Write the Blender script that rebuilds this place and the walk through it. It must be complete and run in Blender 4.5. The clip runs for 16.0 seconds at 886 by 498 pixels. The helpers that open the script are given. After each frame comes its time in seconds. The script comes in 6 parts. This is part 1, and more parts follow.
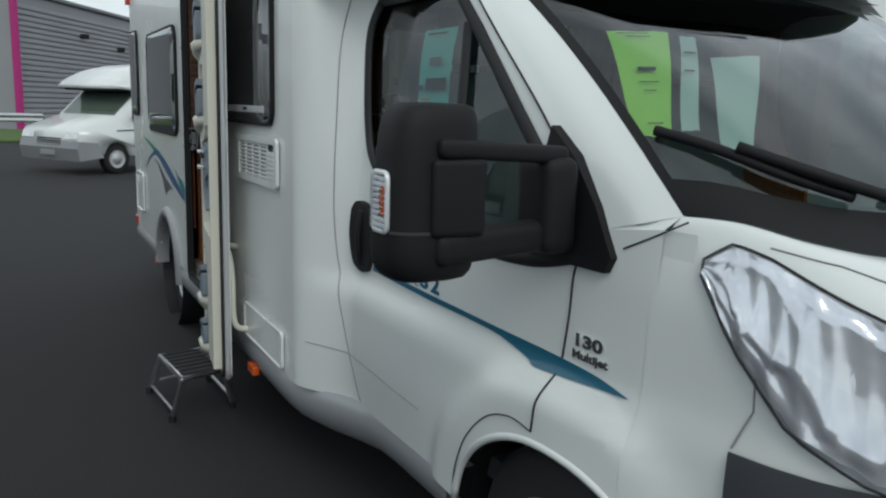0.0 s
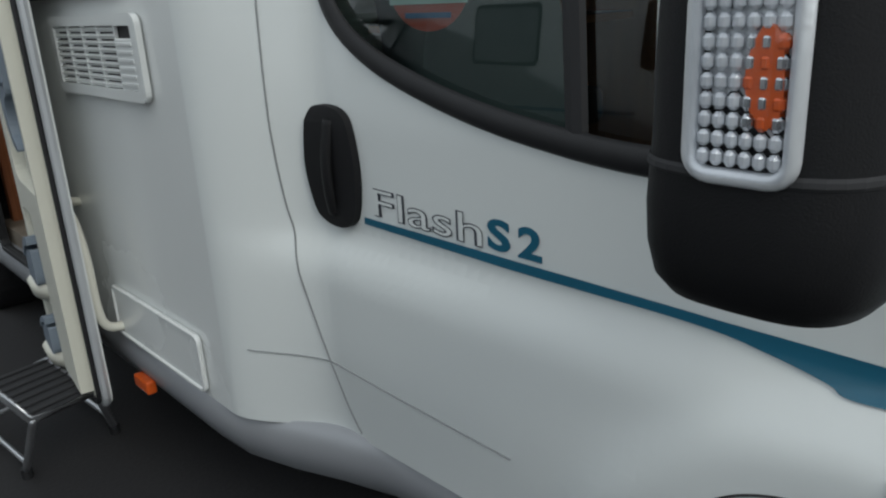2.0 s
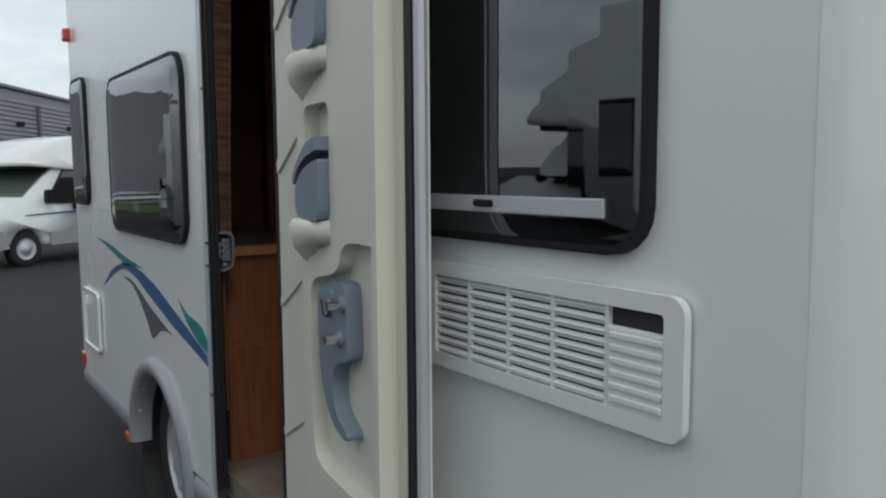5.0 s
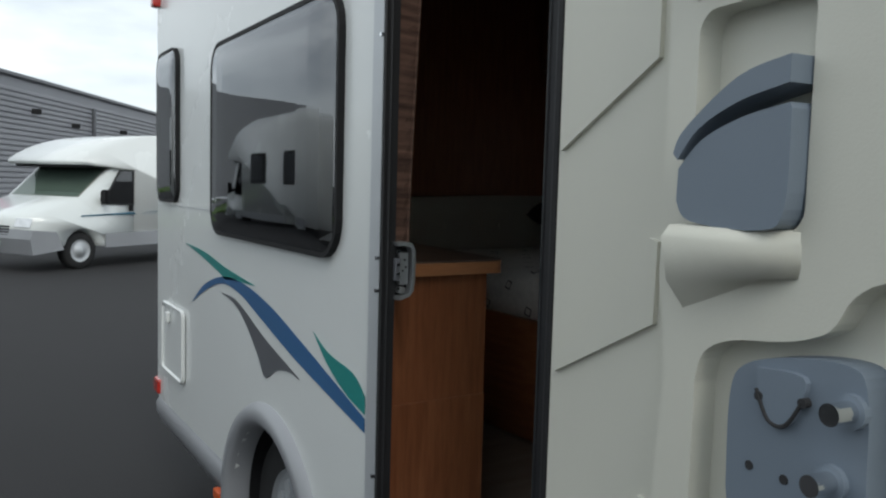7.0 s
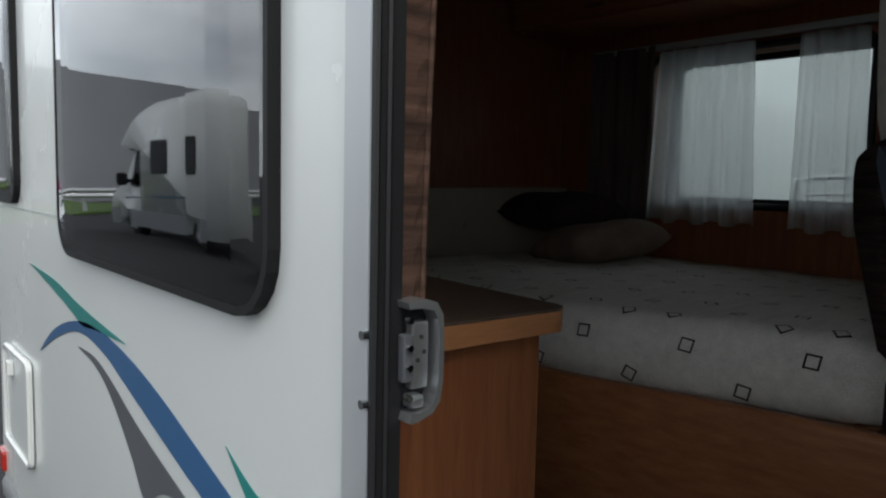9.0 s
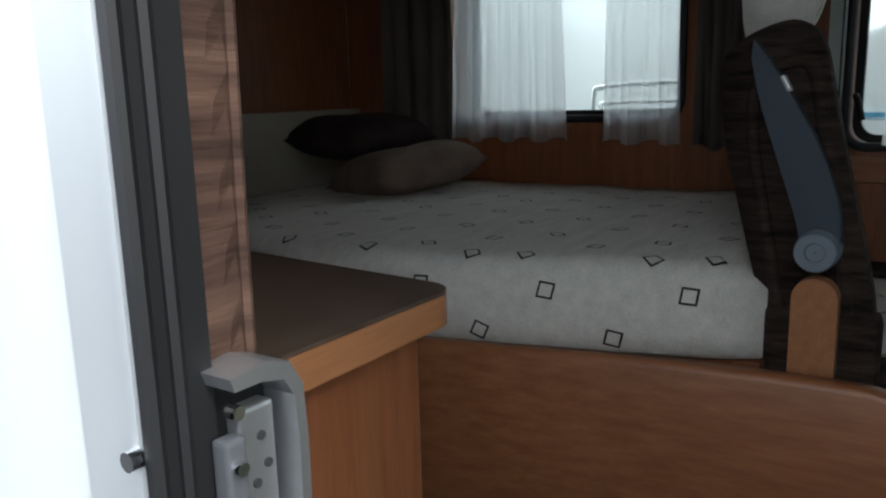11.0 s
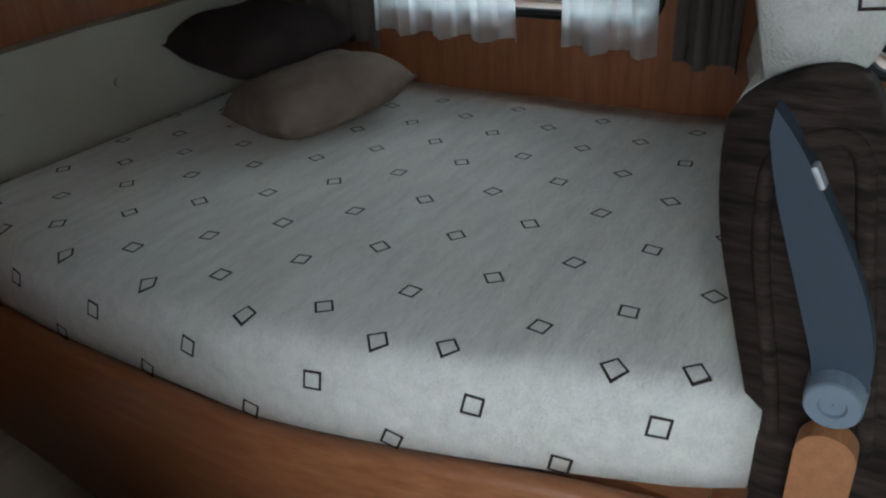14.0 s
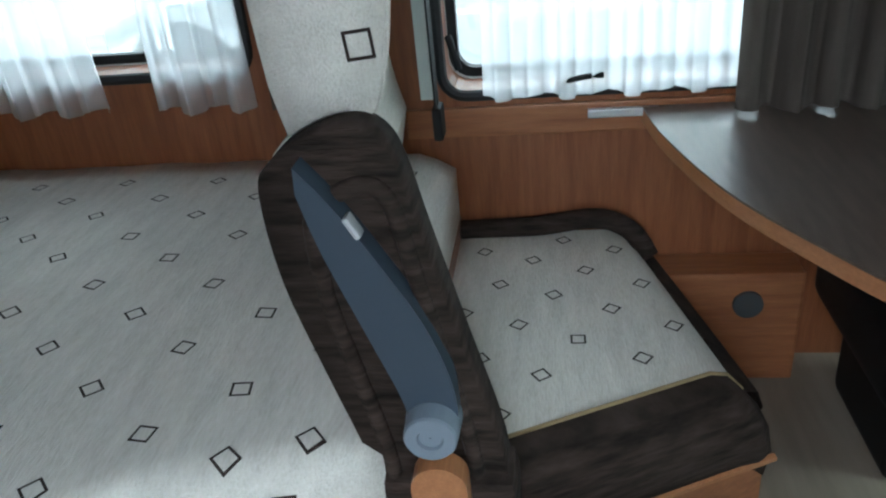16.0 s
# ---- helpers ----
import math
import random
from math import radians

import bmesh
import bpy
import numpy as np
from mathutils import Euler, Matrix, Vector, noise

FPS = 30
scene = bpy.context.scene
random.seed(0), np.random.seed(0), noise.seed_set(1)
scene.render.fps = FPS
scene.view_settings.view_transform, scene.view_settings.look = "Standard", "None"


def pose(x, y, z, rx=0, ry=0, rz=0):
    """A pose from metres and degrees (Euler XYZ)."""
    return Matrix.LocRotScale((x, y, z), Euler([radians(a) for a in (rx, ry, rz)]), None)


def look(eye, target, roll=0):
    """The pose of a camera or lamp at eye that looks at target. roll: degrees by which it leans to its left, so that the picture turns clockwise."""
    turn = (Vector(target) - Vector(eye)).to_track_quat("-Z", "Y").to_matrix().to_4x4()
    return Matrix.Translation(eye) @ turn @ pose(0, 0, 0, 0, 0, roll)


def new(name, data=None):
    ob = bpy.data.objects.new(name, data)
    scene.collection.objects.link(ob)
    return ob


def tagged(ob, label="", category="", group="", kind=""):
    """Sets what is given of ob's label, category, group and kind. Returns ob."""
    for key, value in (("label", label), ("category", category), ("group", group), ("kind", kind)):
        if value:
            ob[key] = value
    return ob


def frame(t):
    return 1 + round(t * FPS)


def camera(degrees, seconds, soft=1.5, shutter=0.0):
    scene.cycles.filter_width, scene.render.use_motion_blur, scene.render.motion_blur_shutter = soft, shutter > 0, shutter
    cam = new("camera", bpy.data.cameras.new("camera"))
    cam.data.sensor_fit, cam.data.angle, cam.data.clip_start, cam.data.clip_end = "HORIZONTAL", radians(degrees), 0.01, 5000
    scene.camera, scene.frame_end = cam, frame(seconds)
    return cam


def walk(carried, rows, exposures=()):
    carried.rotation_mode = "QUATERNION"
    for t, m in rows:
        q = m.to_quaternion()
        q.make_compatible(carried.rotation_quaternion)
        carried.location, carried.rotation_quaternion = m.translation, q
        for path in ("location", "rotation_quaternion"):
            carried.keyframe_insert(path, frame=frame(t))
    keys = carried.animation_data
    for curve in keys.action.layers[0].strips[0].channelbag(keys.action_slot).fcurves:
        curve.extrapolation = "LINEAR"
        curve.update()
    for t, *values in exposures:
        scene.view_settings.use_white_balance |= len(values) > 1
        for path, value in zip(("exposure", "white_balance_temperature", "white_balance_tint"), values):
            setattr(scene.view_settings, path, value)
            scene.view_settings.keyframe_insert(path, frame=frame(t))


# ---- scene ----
cam = camera(60.0, 16.0, soft=2.2)
PATH = [
    (0, (0.036, -0.682, 1.296), (0.997, 1.035, 0.936), 1.8),
    (0.5, (0.052, -0.397, 1.309), (1.029, 1.289, 0.86), 2.3),
    (1, (0.077, -0.125, 1.259), (1.221, 1.453, 0.808), -0.2),
    (1.5, (0.125, 0.081, 1.211), (1.347, 1.539, 0.596), -2.6),
    (2, (0.198, 0.321, 1.187), (1.464, 1.734, 0.553), -3.1),
    (2.5, (0.214, 0.516, 1.159), (1.541, 1.854, 0.489), -0.8),
    (3, (0.162, 0.735, 1.167), (1.566, 2.001, 0.515), -1.9),
    (3.5, (0.112, 0.868, 1.182), (1.487, 2.230, 0.674), -0.1),
    (4, (0.150, 1.024, 1.262), (1.460, 2.500, 0.938), -0.8),
    (4.5, (0.121, 1.153, 1.326), (1.315, 2.744, 1.123), -0.8),
    (6.8, (0.068, 1.977, 1.257), (1.163, 3.638, 1.053), 0.7),
    (7, (0.103, 2.083, 1.265), (1.178, 3.763, 1.108), 1.6),
    (7.5, (0.148, 2.304, 1.257), (1.212, 3.992, 1.11), 2.1),
    (8, (0.214, 2.552, 1.263), (1.408, 4.151, 1.128), 1.1),
    (8.5, (0.308, 2.717, 1.258), (1.595, 4.234, 1.047), 1.7),
    (9, (0.415, 2.816, 1.269), (1.67, 4.364, 1.088), 1.2),
    (9.5, (0.504, 2.918, 1.256), (1.848, 4.373, 0.984), 0.8),
    (10, (0.525, 3.03, 1.261), (2.103, 4.23, 0.998), -1.9),
    (10.2, (0.53, 3.058, 1.257), (2.148, 4.196, 0.968), -0.9),
    (12.3, (0.818, 3.192, 1.447), (2.408, 4.244, 0.844), -5.6),
    (12.5, (0.833, 3.208, 1.514), (2.416, 4.219, 0.827), -5.4),
    (13, (0.888, 3.196, 1.53), (2.418, 4.228, 0.759), -4.6),
    (13.5, (0.972, 3.233, 1.534), (2.497, 4.267, 0.758), -7.7),
    (14, (1.097, 3.289, 1.599), (2.569, 4.243, 0.638), -3.8),
    (14.5, (1.121, 3.257, 1.603), (2.612, 4.179, 0.639), -7.2),
    (15, (1.14, 3.236, 1.621), (2.741, 3.936, 0.647), -4.0),
    (15.5, (1.183, 3.145, 1.61), (2.836, 3.772, 0.676), -6.5),
    (16, (1.216, 3.152, 1.603), (2.961, 3.437, 0.668), -5.7),
]
walk(cam, [(t, look(eye, target, roll)) for t, eye, target, roll in PATH],
     [(0, 0.58, 6400, 3), (3, 0.60, 6450, 6), (4.7, 0.54, 6450, 5), (7, 0.86, 6450, 5), (8, 1.02, 6450, 6), (9, 1.36, 6600, 7), (10.2, 1.92, 6550, 8),
      (12.3, 3.75, 6150, 4), (13.5, 4.0, 6100, 4), (15, 4.2, 6050, 2), (16, 4.4, 5980, 2)])

from mathutils.geometry import tessellate_polygon

# ---------- world, sun, exposure ----------
world = bpy.data.worlds.new("overcast_sky")
scene.world = world
world.use_nodes = True
wn, wl = world.node_tree.nodes, world.node_tree.links
wn.clear()
w_out = wn.new("ShaderNodeOutputWorld")
w_bg = wn.new("ShaderNodeBackground")
w_sky = wn.new("ShaderNodeTexSky")
w_sky.sky_type, w_sky.sun_disc = "NISHITA", False
w_sky.sun_elevation, w_sky.sun_rotation = radians(42), radians(192)
w_gain = wn.new("ShaderNodeMixRGB")
w_gain.blend_type, w_gain.inputs[0].default_value = "MULTIPLY", 1.0
w_gain.inputs[2].default_value = (0.1, 0.1, 0.1, 1)
w_tc = wn.new("ShaderNodeTexCoord")
w_map = wn.new("ShaderNodeMapping")
w_map.inputs["Scale"].default_value = (1.6, 1.6, 5.0)
w_noise = wn.new("ShaderNodeTexNoise")
w_noise.inputs["Scale"].default_value, w_noise.inputs["Detail"].default_value = 2.2, 7
w_ramp = wn.new("ShaderNodeValToRGB")
w_ramp.color_ramp.elements[0].position, w_ramp.color_ramp.elements[0].color = 0.32, (0.44, 0.47, 0.52, 1)
w_ramp.color_ramp.elements[1].position, w_ramp.color_ramp.elements[1].color = 0.66, (0.86, 0.89, 0.93, 1)
w_mix = wn.new("ShaderNodeMixRGB")
w_mix.inputs[0].default_value = 0.88
wl.new(w_tc.outputs["Generated"], w_map.inputs["Vector"])
wl.new(w_map.outputs["Vector"], w_noise.inputs["Vector"])
wl.new(w_noise.outputs["Fac"], w_ramp.inputs["Fac"])
wl.new(w_sky.outputs["Color"], w_gain.inputs[1])
wl.new(w_gain.outputs["Color"], w_mix.inputs[1])
wl.new(w_ramp.outputs["Color"], w_mix.inputs[2])
wl.new(w_mix.outputs["Color"], w_bg.inputs["Color"])
wl.new(w_bg.outputs["Background"], w_out.inputs["Surface"])
w_bg.inputs["Strength"].default_value = 0.81
sun_data = bpy.data.lights.new("sun", "SUN")
sun_data.energy, sun_data.angle, sun_data.color = 0.6, radians(25), (1.0, 0.96, 0.9)
sun = new("sun", sun_data)
sun.matrix_world = look((-3, -14, 13), (0, 0, 0))


# ---------- materials ----------
def material(name, colour, rough=0.5, metal=0.0, vary=0.06, scale=6.0, bump=0.0, bump_scale=120.0, stretch=(1, 1, 1),
             second=None, coat=0.0, spec=0.5, fine=0.0):
    """A surface with two scales of variation: broad patches and fine grain with relief."""
    m = bpy.data.materials.new(name)
    m.use_nodes = True
    n, l = m.node_tree.nodes, m.node_tree.links
    b = n["Principled BSDF"]
    b.inputs["Roughness"].default_value, b.inputs["Metallic"].default_value = rough, metal
    b.inputs["Coat Weight"].default_value, b.inputs["Specular IOR Level"].default_value = coat, spec
    tc, mp = n.new("ShaderNodeTexCoord"), n.new("ShaderNodeMapping")
    mp.inputs["Scale"].default_value = stretch
    l.new(tc.outputs["Object"], mp.inputs["Vector"])
    broad = n.new("ShaderNodeTexNoise")
    broad.inputs["Scale"].default_value, broad.inputs["Detail"].default_value = scale, 6
    l.new(mp.outputs["Vector"], broad.inputs["Vector"])
    ramp = n.new("ShaderNodeValToRGB")
    dark = second or tuple(c * (1 - 3 * vary) for c in colour)
    ramp.color_ramp.elements[0].position, ramp.color_ramp.elements[1].position = 0.3, 0.7
    ramp.color_ramp.elements[0].color, ramp.color_ramp.elements[1].color = (*dark, 1), (*colour, 1)
    l.new(broad.outputs["Fac"], ramp.inputs["Fac"])
    grain = n.new("ShaderNodeTexNoise")
    grain.inputs["Scale"].default_value, grain.inputs["Detail"].default_value = bump_scale, 4
    l.new(mp.outputs["Vector"], grain.inputs["Vector"])
    out = ramp.outputs["Color"]
    if fine:
        mul = n.new("ShaderNodeMixRGB")
        mul.blend_type, mul.inputs[0].default_value = "OVERLAY", fine
        l.new(out, mul.inputs[1])
        l.new(grain.outputs["Fac"], mul.inputs[2])
        out = mul.outputs["Color"]
    l.new(out, b.inputs["Base Color"])
    if bump:
        bp = n.new("ShaderNodeBump")
        bp.inputs["Strength"].default_value, bp.inputs["Distance"].default_value = bump, 0.004
        l.new(grain.outputs["Fac"], bp.inputs["Height"])
        l.new(bp.outputs["Normal"], b.inputs["Normal"])
    rr = n.new("ShaderNodeMapRange")
    rr.inputs["To Min"].default_value, rr.inputs["To Max"].default_value = max(0.02, rough - 0.06), min(1, rough + 0.08)
    l.new(broad.outputs["Fac"], rr.inputs["Value"])
    l.new(rr.outputs["Result"], b.inputs["Roughness"])
    return m


def glass(name, tint, see=0.7, rough=0.02, ior=1.55, single=False):
    """A thin tinted pane: partly clear, with a glossy face."""
    m = bpy.data.materials.new(name)
    m.use_nodes = True
    n, l = m.node_tree.nodes, m.node_tree.links
    n.clear()
    out, mix = n.new("ShaderNodeOutputMaterial"), n.new("ShaderNodeMixShader")
    tr, gl, fr = n.new("ShaderNodeBsdfTransparent"), n.new("ShaderNodeBsdfGlossy"), n.new("ShaderNodeFresnel")
    tr.inputs["Color"].default_value = (*[c * see for c in tint], 1)
    gl.inputs["Roughness"].default_value = rough
    gl.inputs["Color"].default_value = (0.95, 0.97, 1, 1)
    fr.inputs["IOR"].default_value = ior
    if single:                                   # a pane without thickness shines alike from both faces
        f0 = ((ior - 1) / (ior + 1)) ** 2
        lw, pw, ma = n.new("ShaderNodeLayerWeight"), n.new("ShaderNodeMath"), n.new("ShaderNodeMath")
        lw.inputs["Blend"].default_value = 0.5
        pw.operation, ma.operation = "POWER", "MULTIPLY_ADD"
        pw.inputs[1].default_value = 5.0
        ma.inputs[1].default_value, ma.inputs[2].default_value = 1 - f0, f0
        l.new(lw.outputs["Facing"], pw.inputs[0])
        l.new(pw.outputs[0], ma.inputs[0])
        l.new(ma.outputs[0], mix.inputs["Fac"])
    else:
        l.new(fr.outputs["Fac"], mix.inputs["Fac"])
    l.new(tr.outputs["BSDF"], mix.inputs[1])
    l.new(gl.outputs["BSDF"], mix.inputs[2])
    l.new(mix.outputs["Shader"], out.inputs["Surface"])
    return m


def sheer(name, colour, clear):
    """Thin net cloth: part holes, part cloth that lets light through."""
    m = bpy.data.materials.new(name)
    m.use_nodes = True
    n, l = m.node_tree.nodes, m.node_tree.links
    n.clear()
    out, a, c = n.new("ShaderNodeOutputMaterial"), n.new("ShaderNodeMixShader"), n.new("ShaderNodeMixShader")
    tr, df, tl = n.new("ShaderNodeBsdfTransparent"), n.new("ShaderNodeBsdfDiffuse"), n.new("ShaderNodeBsdfTranslucent")
    df.inputs["Color"].default_value = tl.inputs["Color"].default_value = (*colour, 1)
    a.inputs["Fac"].default_value, c.inputs["Fac"].default_value = 0.75, 1 - clear
    l.new(df.outputs["BSDF"], a.inputs[1])
    l.new(tl.outputs["BSDF"], a.inputs[2])
    l.new(tr.outputs["BSDF"], c.inputs[1])
    l.new(a.outputs["Shader"], c.inputs[2])
    l.new(c.outputs["Shader"], out.inputs["Surface"])
    return m


def wood(name, light, dark, along, scale=7.0, rough=0.38):
    """Laminate with grain that runs along one axis (0, 1 or 2)."""
    stretch = [9.0, 9.0, 9.0]
    stretch[along] = 0.7
    return material(name, light, rough, second=dark, scale=scale, bump=0.05, bump_scale=30, stretch=stretch, fine=0.25)


WHITE = material("gelcoat_white", (0.74, 0.76, 0.75), 0.25, vary=0.012, scale=1.4, coat=0.3, bump=0.01, bump_scale=14)
CAB_WHITE = material("car_paint_white", (0.73, 0.76, 0.75), 0.22, vary=0.01, scale=1.0, coat=0.5)
CREAM = material("moulded_cream_plastic", (0.66, 0.65, 0.57), 0.5, vary=0.015, scale=3, bump=0.06, bump_scale=400)
GREY_PLASTIC = material("blue_grey_plastic", (0.19, 0.23, 0.28), 0.5, vary=0.02, scale=4, bump=0.05, bump_scale=500)
ARM_GREY = material("armrest_grey_plastic", (0.040, 0.058, 0.082), 0.5, vary=0.03, scale=4, bump=0.05, bump_scale=500)
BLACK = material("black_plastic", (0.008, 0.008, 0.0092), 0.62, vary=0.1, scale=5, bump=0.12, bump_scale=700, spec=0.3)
GLOSS_BLACK = material("gloss_black_acrylic", (0.006, 0.006, 0.008), 0.12, vary=0.05, scale=5, spec=0.6)
RUBBER = material("black_rubber", (0.012, 0.012, 0.014), 0.6, vary=0.1, scale=8)
FAINT = material("panel_gap_grey", (0.30, 0.31, 0.315), 0.8, vary=0.05)
SEAM = material("panel_gap_dark", (0.03, 0.03, 0.032), 0.8, vary=0.05)
TYRE = material("tyre_rubber", (0.02, 0.02, 0.021), 0.85, vary=0.1, scale=12, bump=0.2, bump_scale=80)
SILVER = material("silver_grey_skirt_paint", (0.33, 0.34, 0.36), 0.35, metal=0.2, vary=0.03, scale=2)
ALU = material("brushed_aluminium", (0.58, 0.59, 0.61), 0.32, metal=0.85, vary=0.03, scale=9, fine=0.1)
TRIM_ALU = material("satin_grey_trim", (0.52, 0.54, 0.56), 0.4, metal=0.3, vary=0.02)
CHROME = material("chrome", (0.78, 0.79, 0.8), 0.1, metal=1.0, vary=0.01)
LAMP_BACK = material("lamp_reflector", (0.88, 0.90, 0.92), 0.22, metal=0.25, second=(0.66, 0.68, 0.70), scale=11, bump=0.9, bump_scale=14, coat=0.5)
LAMP_CHROME = material("lamp_chrome", (0.93, 0.94, 0.96), 0.12, metal=0.62, second=(0.70, 0.71, 0.74), scale=14, bump=0.25, bump_scale=12)
DARK_BUMPER = material("dark_grey_bumper", (0.05, 0.055, 0.065), 0.55, vary=0.06, scale=5, bump=0.1, bump_scale=500)
BLUE = material("decal_blue", (0.035, 0.13, 0.30), 0.3, vary=0.04, scale=2, coat=0.3)
TEAL = material("decal_teal", (0.02, 0.26, 0.24), 0.3, vary=0.04, scale=2, coat=0.3)
STRIPE = material("decal_petrol", (0.018, 0.13, 0.21), 0.3, vary=0.06, scale=3, coat=0.3)
DECAL_GREY = material("decal_grey", (0.12, 0.125, 0.14), 0.35, vary=0.06, scale=5)
ORANGE = material("orange_lens", (0.75, 0.12, 0.02), 0.15, vary=0.08, scale=40, coat=0.5)
RED = material("red_lens", (0.5, 0.03, 0.02), 0.2, vary=0.05, coat=0.5)
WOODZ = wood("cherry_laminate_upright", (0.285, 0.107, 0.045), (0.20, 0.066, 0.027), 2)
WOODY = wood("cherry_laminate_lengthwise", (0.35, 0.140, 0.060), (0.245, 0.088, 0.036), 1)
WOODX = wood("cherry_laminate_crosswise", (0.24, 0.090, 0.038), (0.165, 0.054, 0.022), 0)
EDGE = wood("cherry_edge_strip", (0.42, 0.19, 0.085), (0.34, 0.14, 0.06), 0)
TOP = material("brown_stone_worktop", (0.12, 0.085, 0.065), 0.33, second=(0.06, 0.042, 0.033), scale=26, bump=0.02, bump_scale=200)
TABLE_TOP = material("dark_walnut_table_top", (0.13, 0.10, 0.085), 0.36, second=(0.075, 0.055, 0.045), scale=9, stretch=(1, 6, 6), coat=0.1)
LINEN = material("cream_woven_fabric", (0.73, 0.705, 0.655), 0.95, second=(0.62, 0.60, 0.555), scale=9, bump=0.5, bump_scale=60,
                 stretch=(1, 5, 5), spec=0.15, fine=0.35)
MOTIF = material("printed_motif_brown", (0.045, 0.033, 0.03), 0.95, vary=0.12, scale=70, spec=0.1)
CHENILLE = material("brown_ribbed_fabric", (0.056, 0.039, 0.032), 0.95, second=(0.012, 0.0085, 0.007), scale=11, bump=1.0, bump_scale=26,
                    stretch=(1.0, 1.0, 7), spec=0.2, fine=0.6)
PIPING = material("yellow_piping", (0.34, 0.25, 0.13), 0.8, vary=0.08, scale=60)
PILLOW_TAN = material("taupe_velvet", (0.225, 0.17, 0.135), 0.9, second=(0.15, 0.11, 0.085), scale=13, bump=0.3, bump_scale=60, spec=0.2)
PILLOW_DARK = material("dark_brown_velvet", (0.04, 0.027, 0.025), 0.9, second=(0.02, 0.013, 0.012), scale=10, bump=0.3, bump_scale=60, spec=0.2)
TAUPE = material("taupe_curtain_cloth", (0.135, 0.115, 0.10), 0.9, second=(0.09, 0.075, 0.065), scale=6, stretch=(6, 6, 0.6), bump=0.3, bump_scale=120, spec=0.15)
PLEAT = material("brown_pleated_screen", (0.17, 0.10, 0.075), 0.9, second=(0.05, 0.03, 0.024), scale=7, stretch=(1, 1, 11), bump=0.6, bump_scale=12, spec=0.15)
HEAD_PANEL = material("beige_padded_panel", (0.40, 0.375, 0.31), 0.9, second=(0.35, 0.32, 0.265), scale=5, bump=0.3, bump_scale=200, spec=0.15)
LINING = material("grey_ceiling_lining", (0.32, 0.30, 0.27), 0.85, vary=0.03, scale=4)
VINYL = material("wood_look_vinyl_floor", (0.27, 0.232, 0.188), 0.5, second=(0.18, 0.15, 0.118), scale=3, stretch=(0.8, 7, 1), bump=0.05)
NET = sheer("white_net_curtain", (0.90, 0.94, 0.96), 0.42)
PANE = glass("tinted_acrylic", (0.62, 0.66, 0.68), 0.42, ior=2.2)
CLEAR = glass("clear_glass", (0.93, 0.97, 0.96), 0.95)
CAB_GLASS = glass("green_cab_glass", (0.66, 0.80, 0.76), 0.80, ior=1.7, single=True)
# tint darkened to stand in for the dim cab interior before the sky
DARK_GLASS = glass("dimmed_far_cab_glass", (0.50, 0.62, 0.60), 0.30, ior=1.6, single=True)
LENS = glass("clear_lens", (0.97, 0.98, 1.0), 0.97, single=True)
PAPER_GREEN = material("lime_paper", (0.50, 0.83, 0.13), 0.8, vary=0.02)
PAPER_CYAN = material("aqua_paper", (0.20, 0.62, 0.58), 0.8, vary=0.02)
PAPER_WHITE = material("white_paper", (0.62, 0.68, 0.66), 0.8, vary=0.03)
INK = material("dark_ink", (0.04, 0.045, 0.06), 0.8, vary=0.03)
STICKER_RED = material("sticker_red", (0.62, 0.10, 0.07), 0.45, vary=0.03)
CLADDING = material("grey_metal_cladding", (0.30, 0.305, 0.33), 0.5, metal=0.1, vary=0.04, scale=0.4, bump=0.02)
MAGENTA = material("magenta_trim", (0.45, 0.02, 0.20), 0.5, vary=0.04)
GRASS = material("grass_verge", (0.09, 0.15, 0.035), 0.95, second=(0.05, 0.09, 0.02), scale=3, bump=0.8, bump_scale=30)
DASH = material("grey_dashboard", (0.06, 0.065, 0.07), 0.7, vary=0.05, scale=6, bump=0.1)


def asphalt():
    m = material("asphalt", (0.019, 0.0185, 0.0205), 0.95, second=(0.013, 0.013, 0.0142), scale=0.7, bump=0.5, bump_scale=90, fine=0.4)
    return m


ASPHALT = asphalt()


# ---------- mesh helpers ----------
def part(name, bm, mat, parent=None, label="", smooth=False):
    """Links a bmesh as one mesh object, under a thing or a part if one is given. Vertices are in world metres."""
    bmesh.ops.recalc_face_normals(bm, faces=bm.faces)
    me = bpy.data.meshes.new(name)
    bm.to_mesh(me)
    bm.free()
    me.materials.append(mat)
    if smooth:
        for p in me.polygons:
            p.use_smooth = True
    ob = new(name, me)
    if parent is not None:
        ob.parent = parent
        m = Matrix.Identity(4)
        up = parent
        while up is not None:
            m = up.matrix_basis @ m
            up = up.parent
        ob.matrix_parent_inverse = Matrix.Identity(4)
        ob.matrix_basis = m.inverted()
    if label:
        ob["label"] = label
    return ob


def thing(name, x, y, z, label, category, group=""):
    ob = new(name)
    ob.empty_display_size = 0.1
    ob.matrix_basis = Matrix.Translation((x, y, z))
    return tagged(ob, label, category, group)


def solo(name, bm, mat, label, category, group="", smooth=False, kind=""):
    return tagged(part(name, bm, mat, None, "", smooth), label, category, group, kind)


def box(bm, x0, x1, y0, y1, z0, z1, r=0.0, seg=2):
    made = bmesh.ops.create_cube(bm, size=1.0)["verts"]
    for v in made:
        v.co = Vector(((x0 + x1) / 2 + v.co.x * (x1 - x0), (y0 + y1) / 2 + v.co.y * (y1 - y0), (z0 + z1) / 2 + v.co.z * (z1 - z0)))
    if r:
        edges = list({e for v in made for e in v.link_edges})
        bmesh.ops.bevel(bm, geom=edges, offset=r, segments=seg, affect="EDGES", profile=0.6)
    return bm


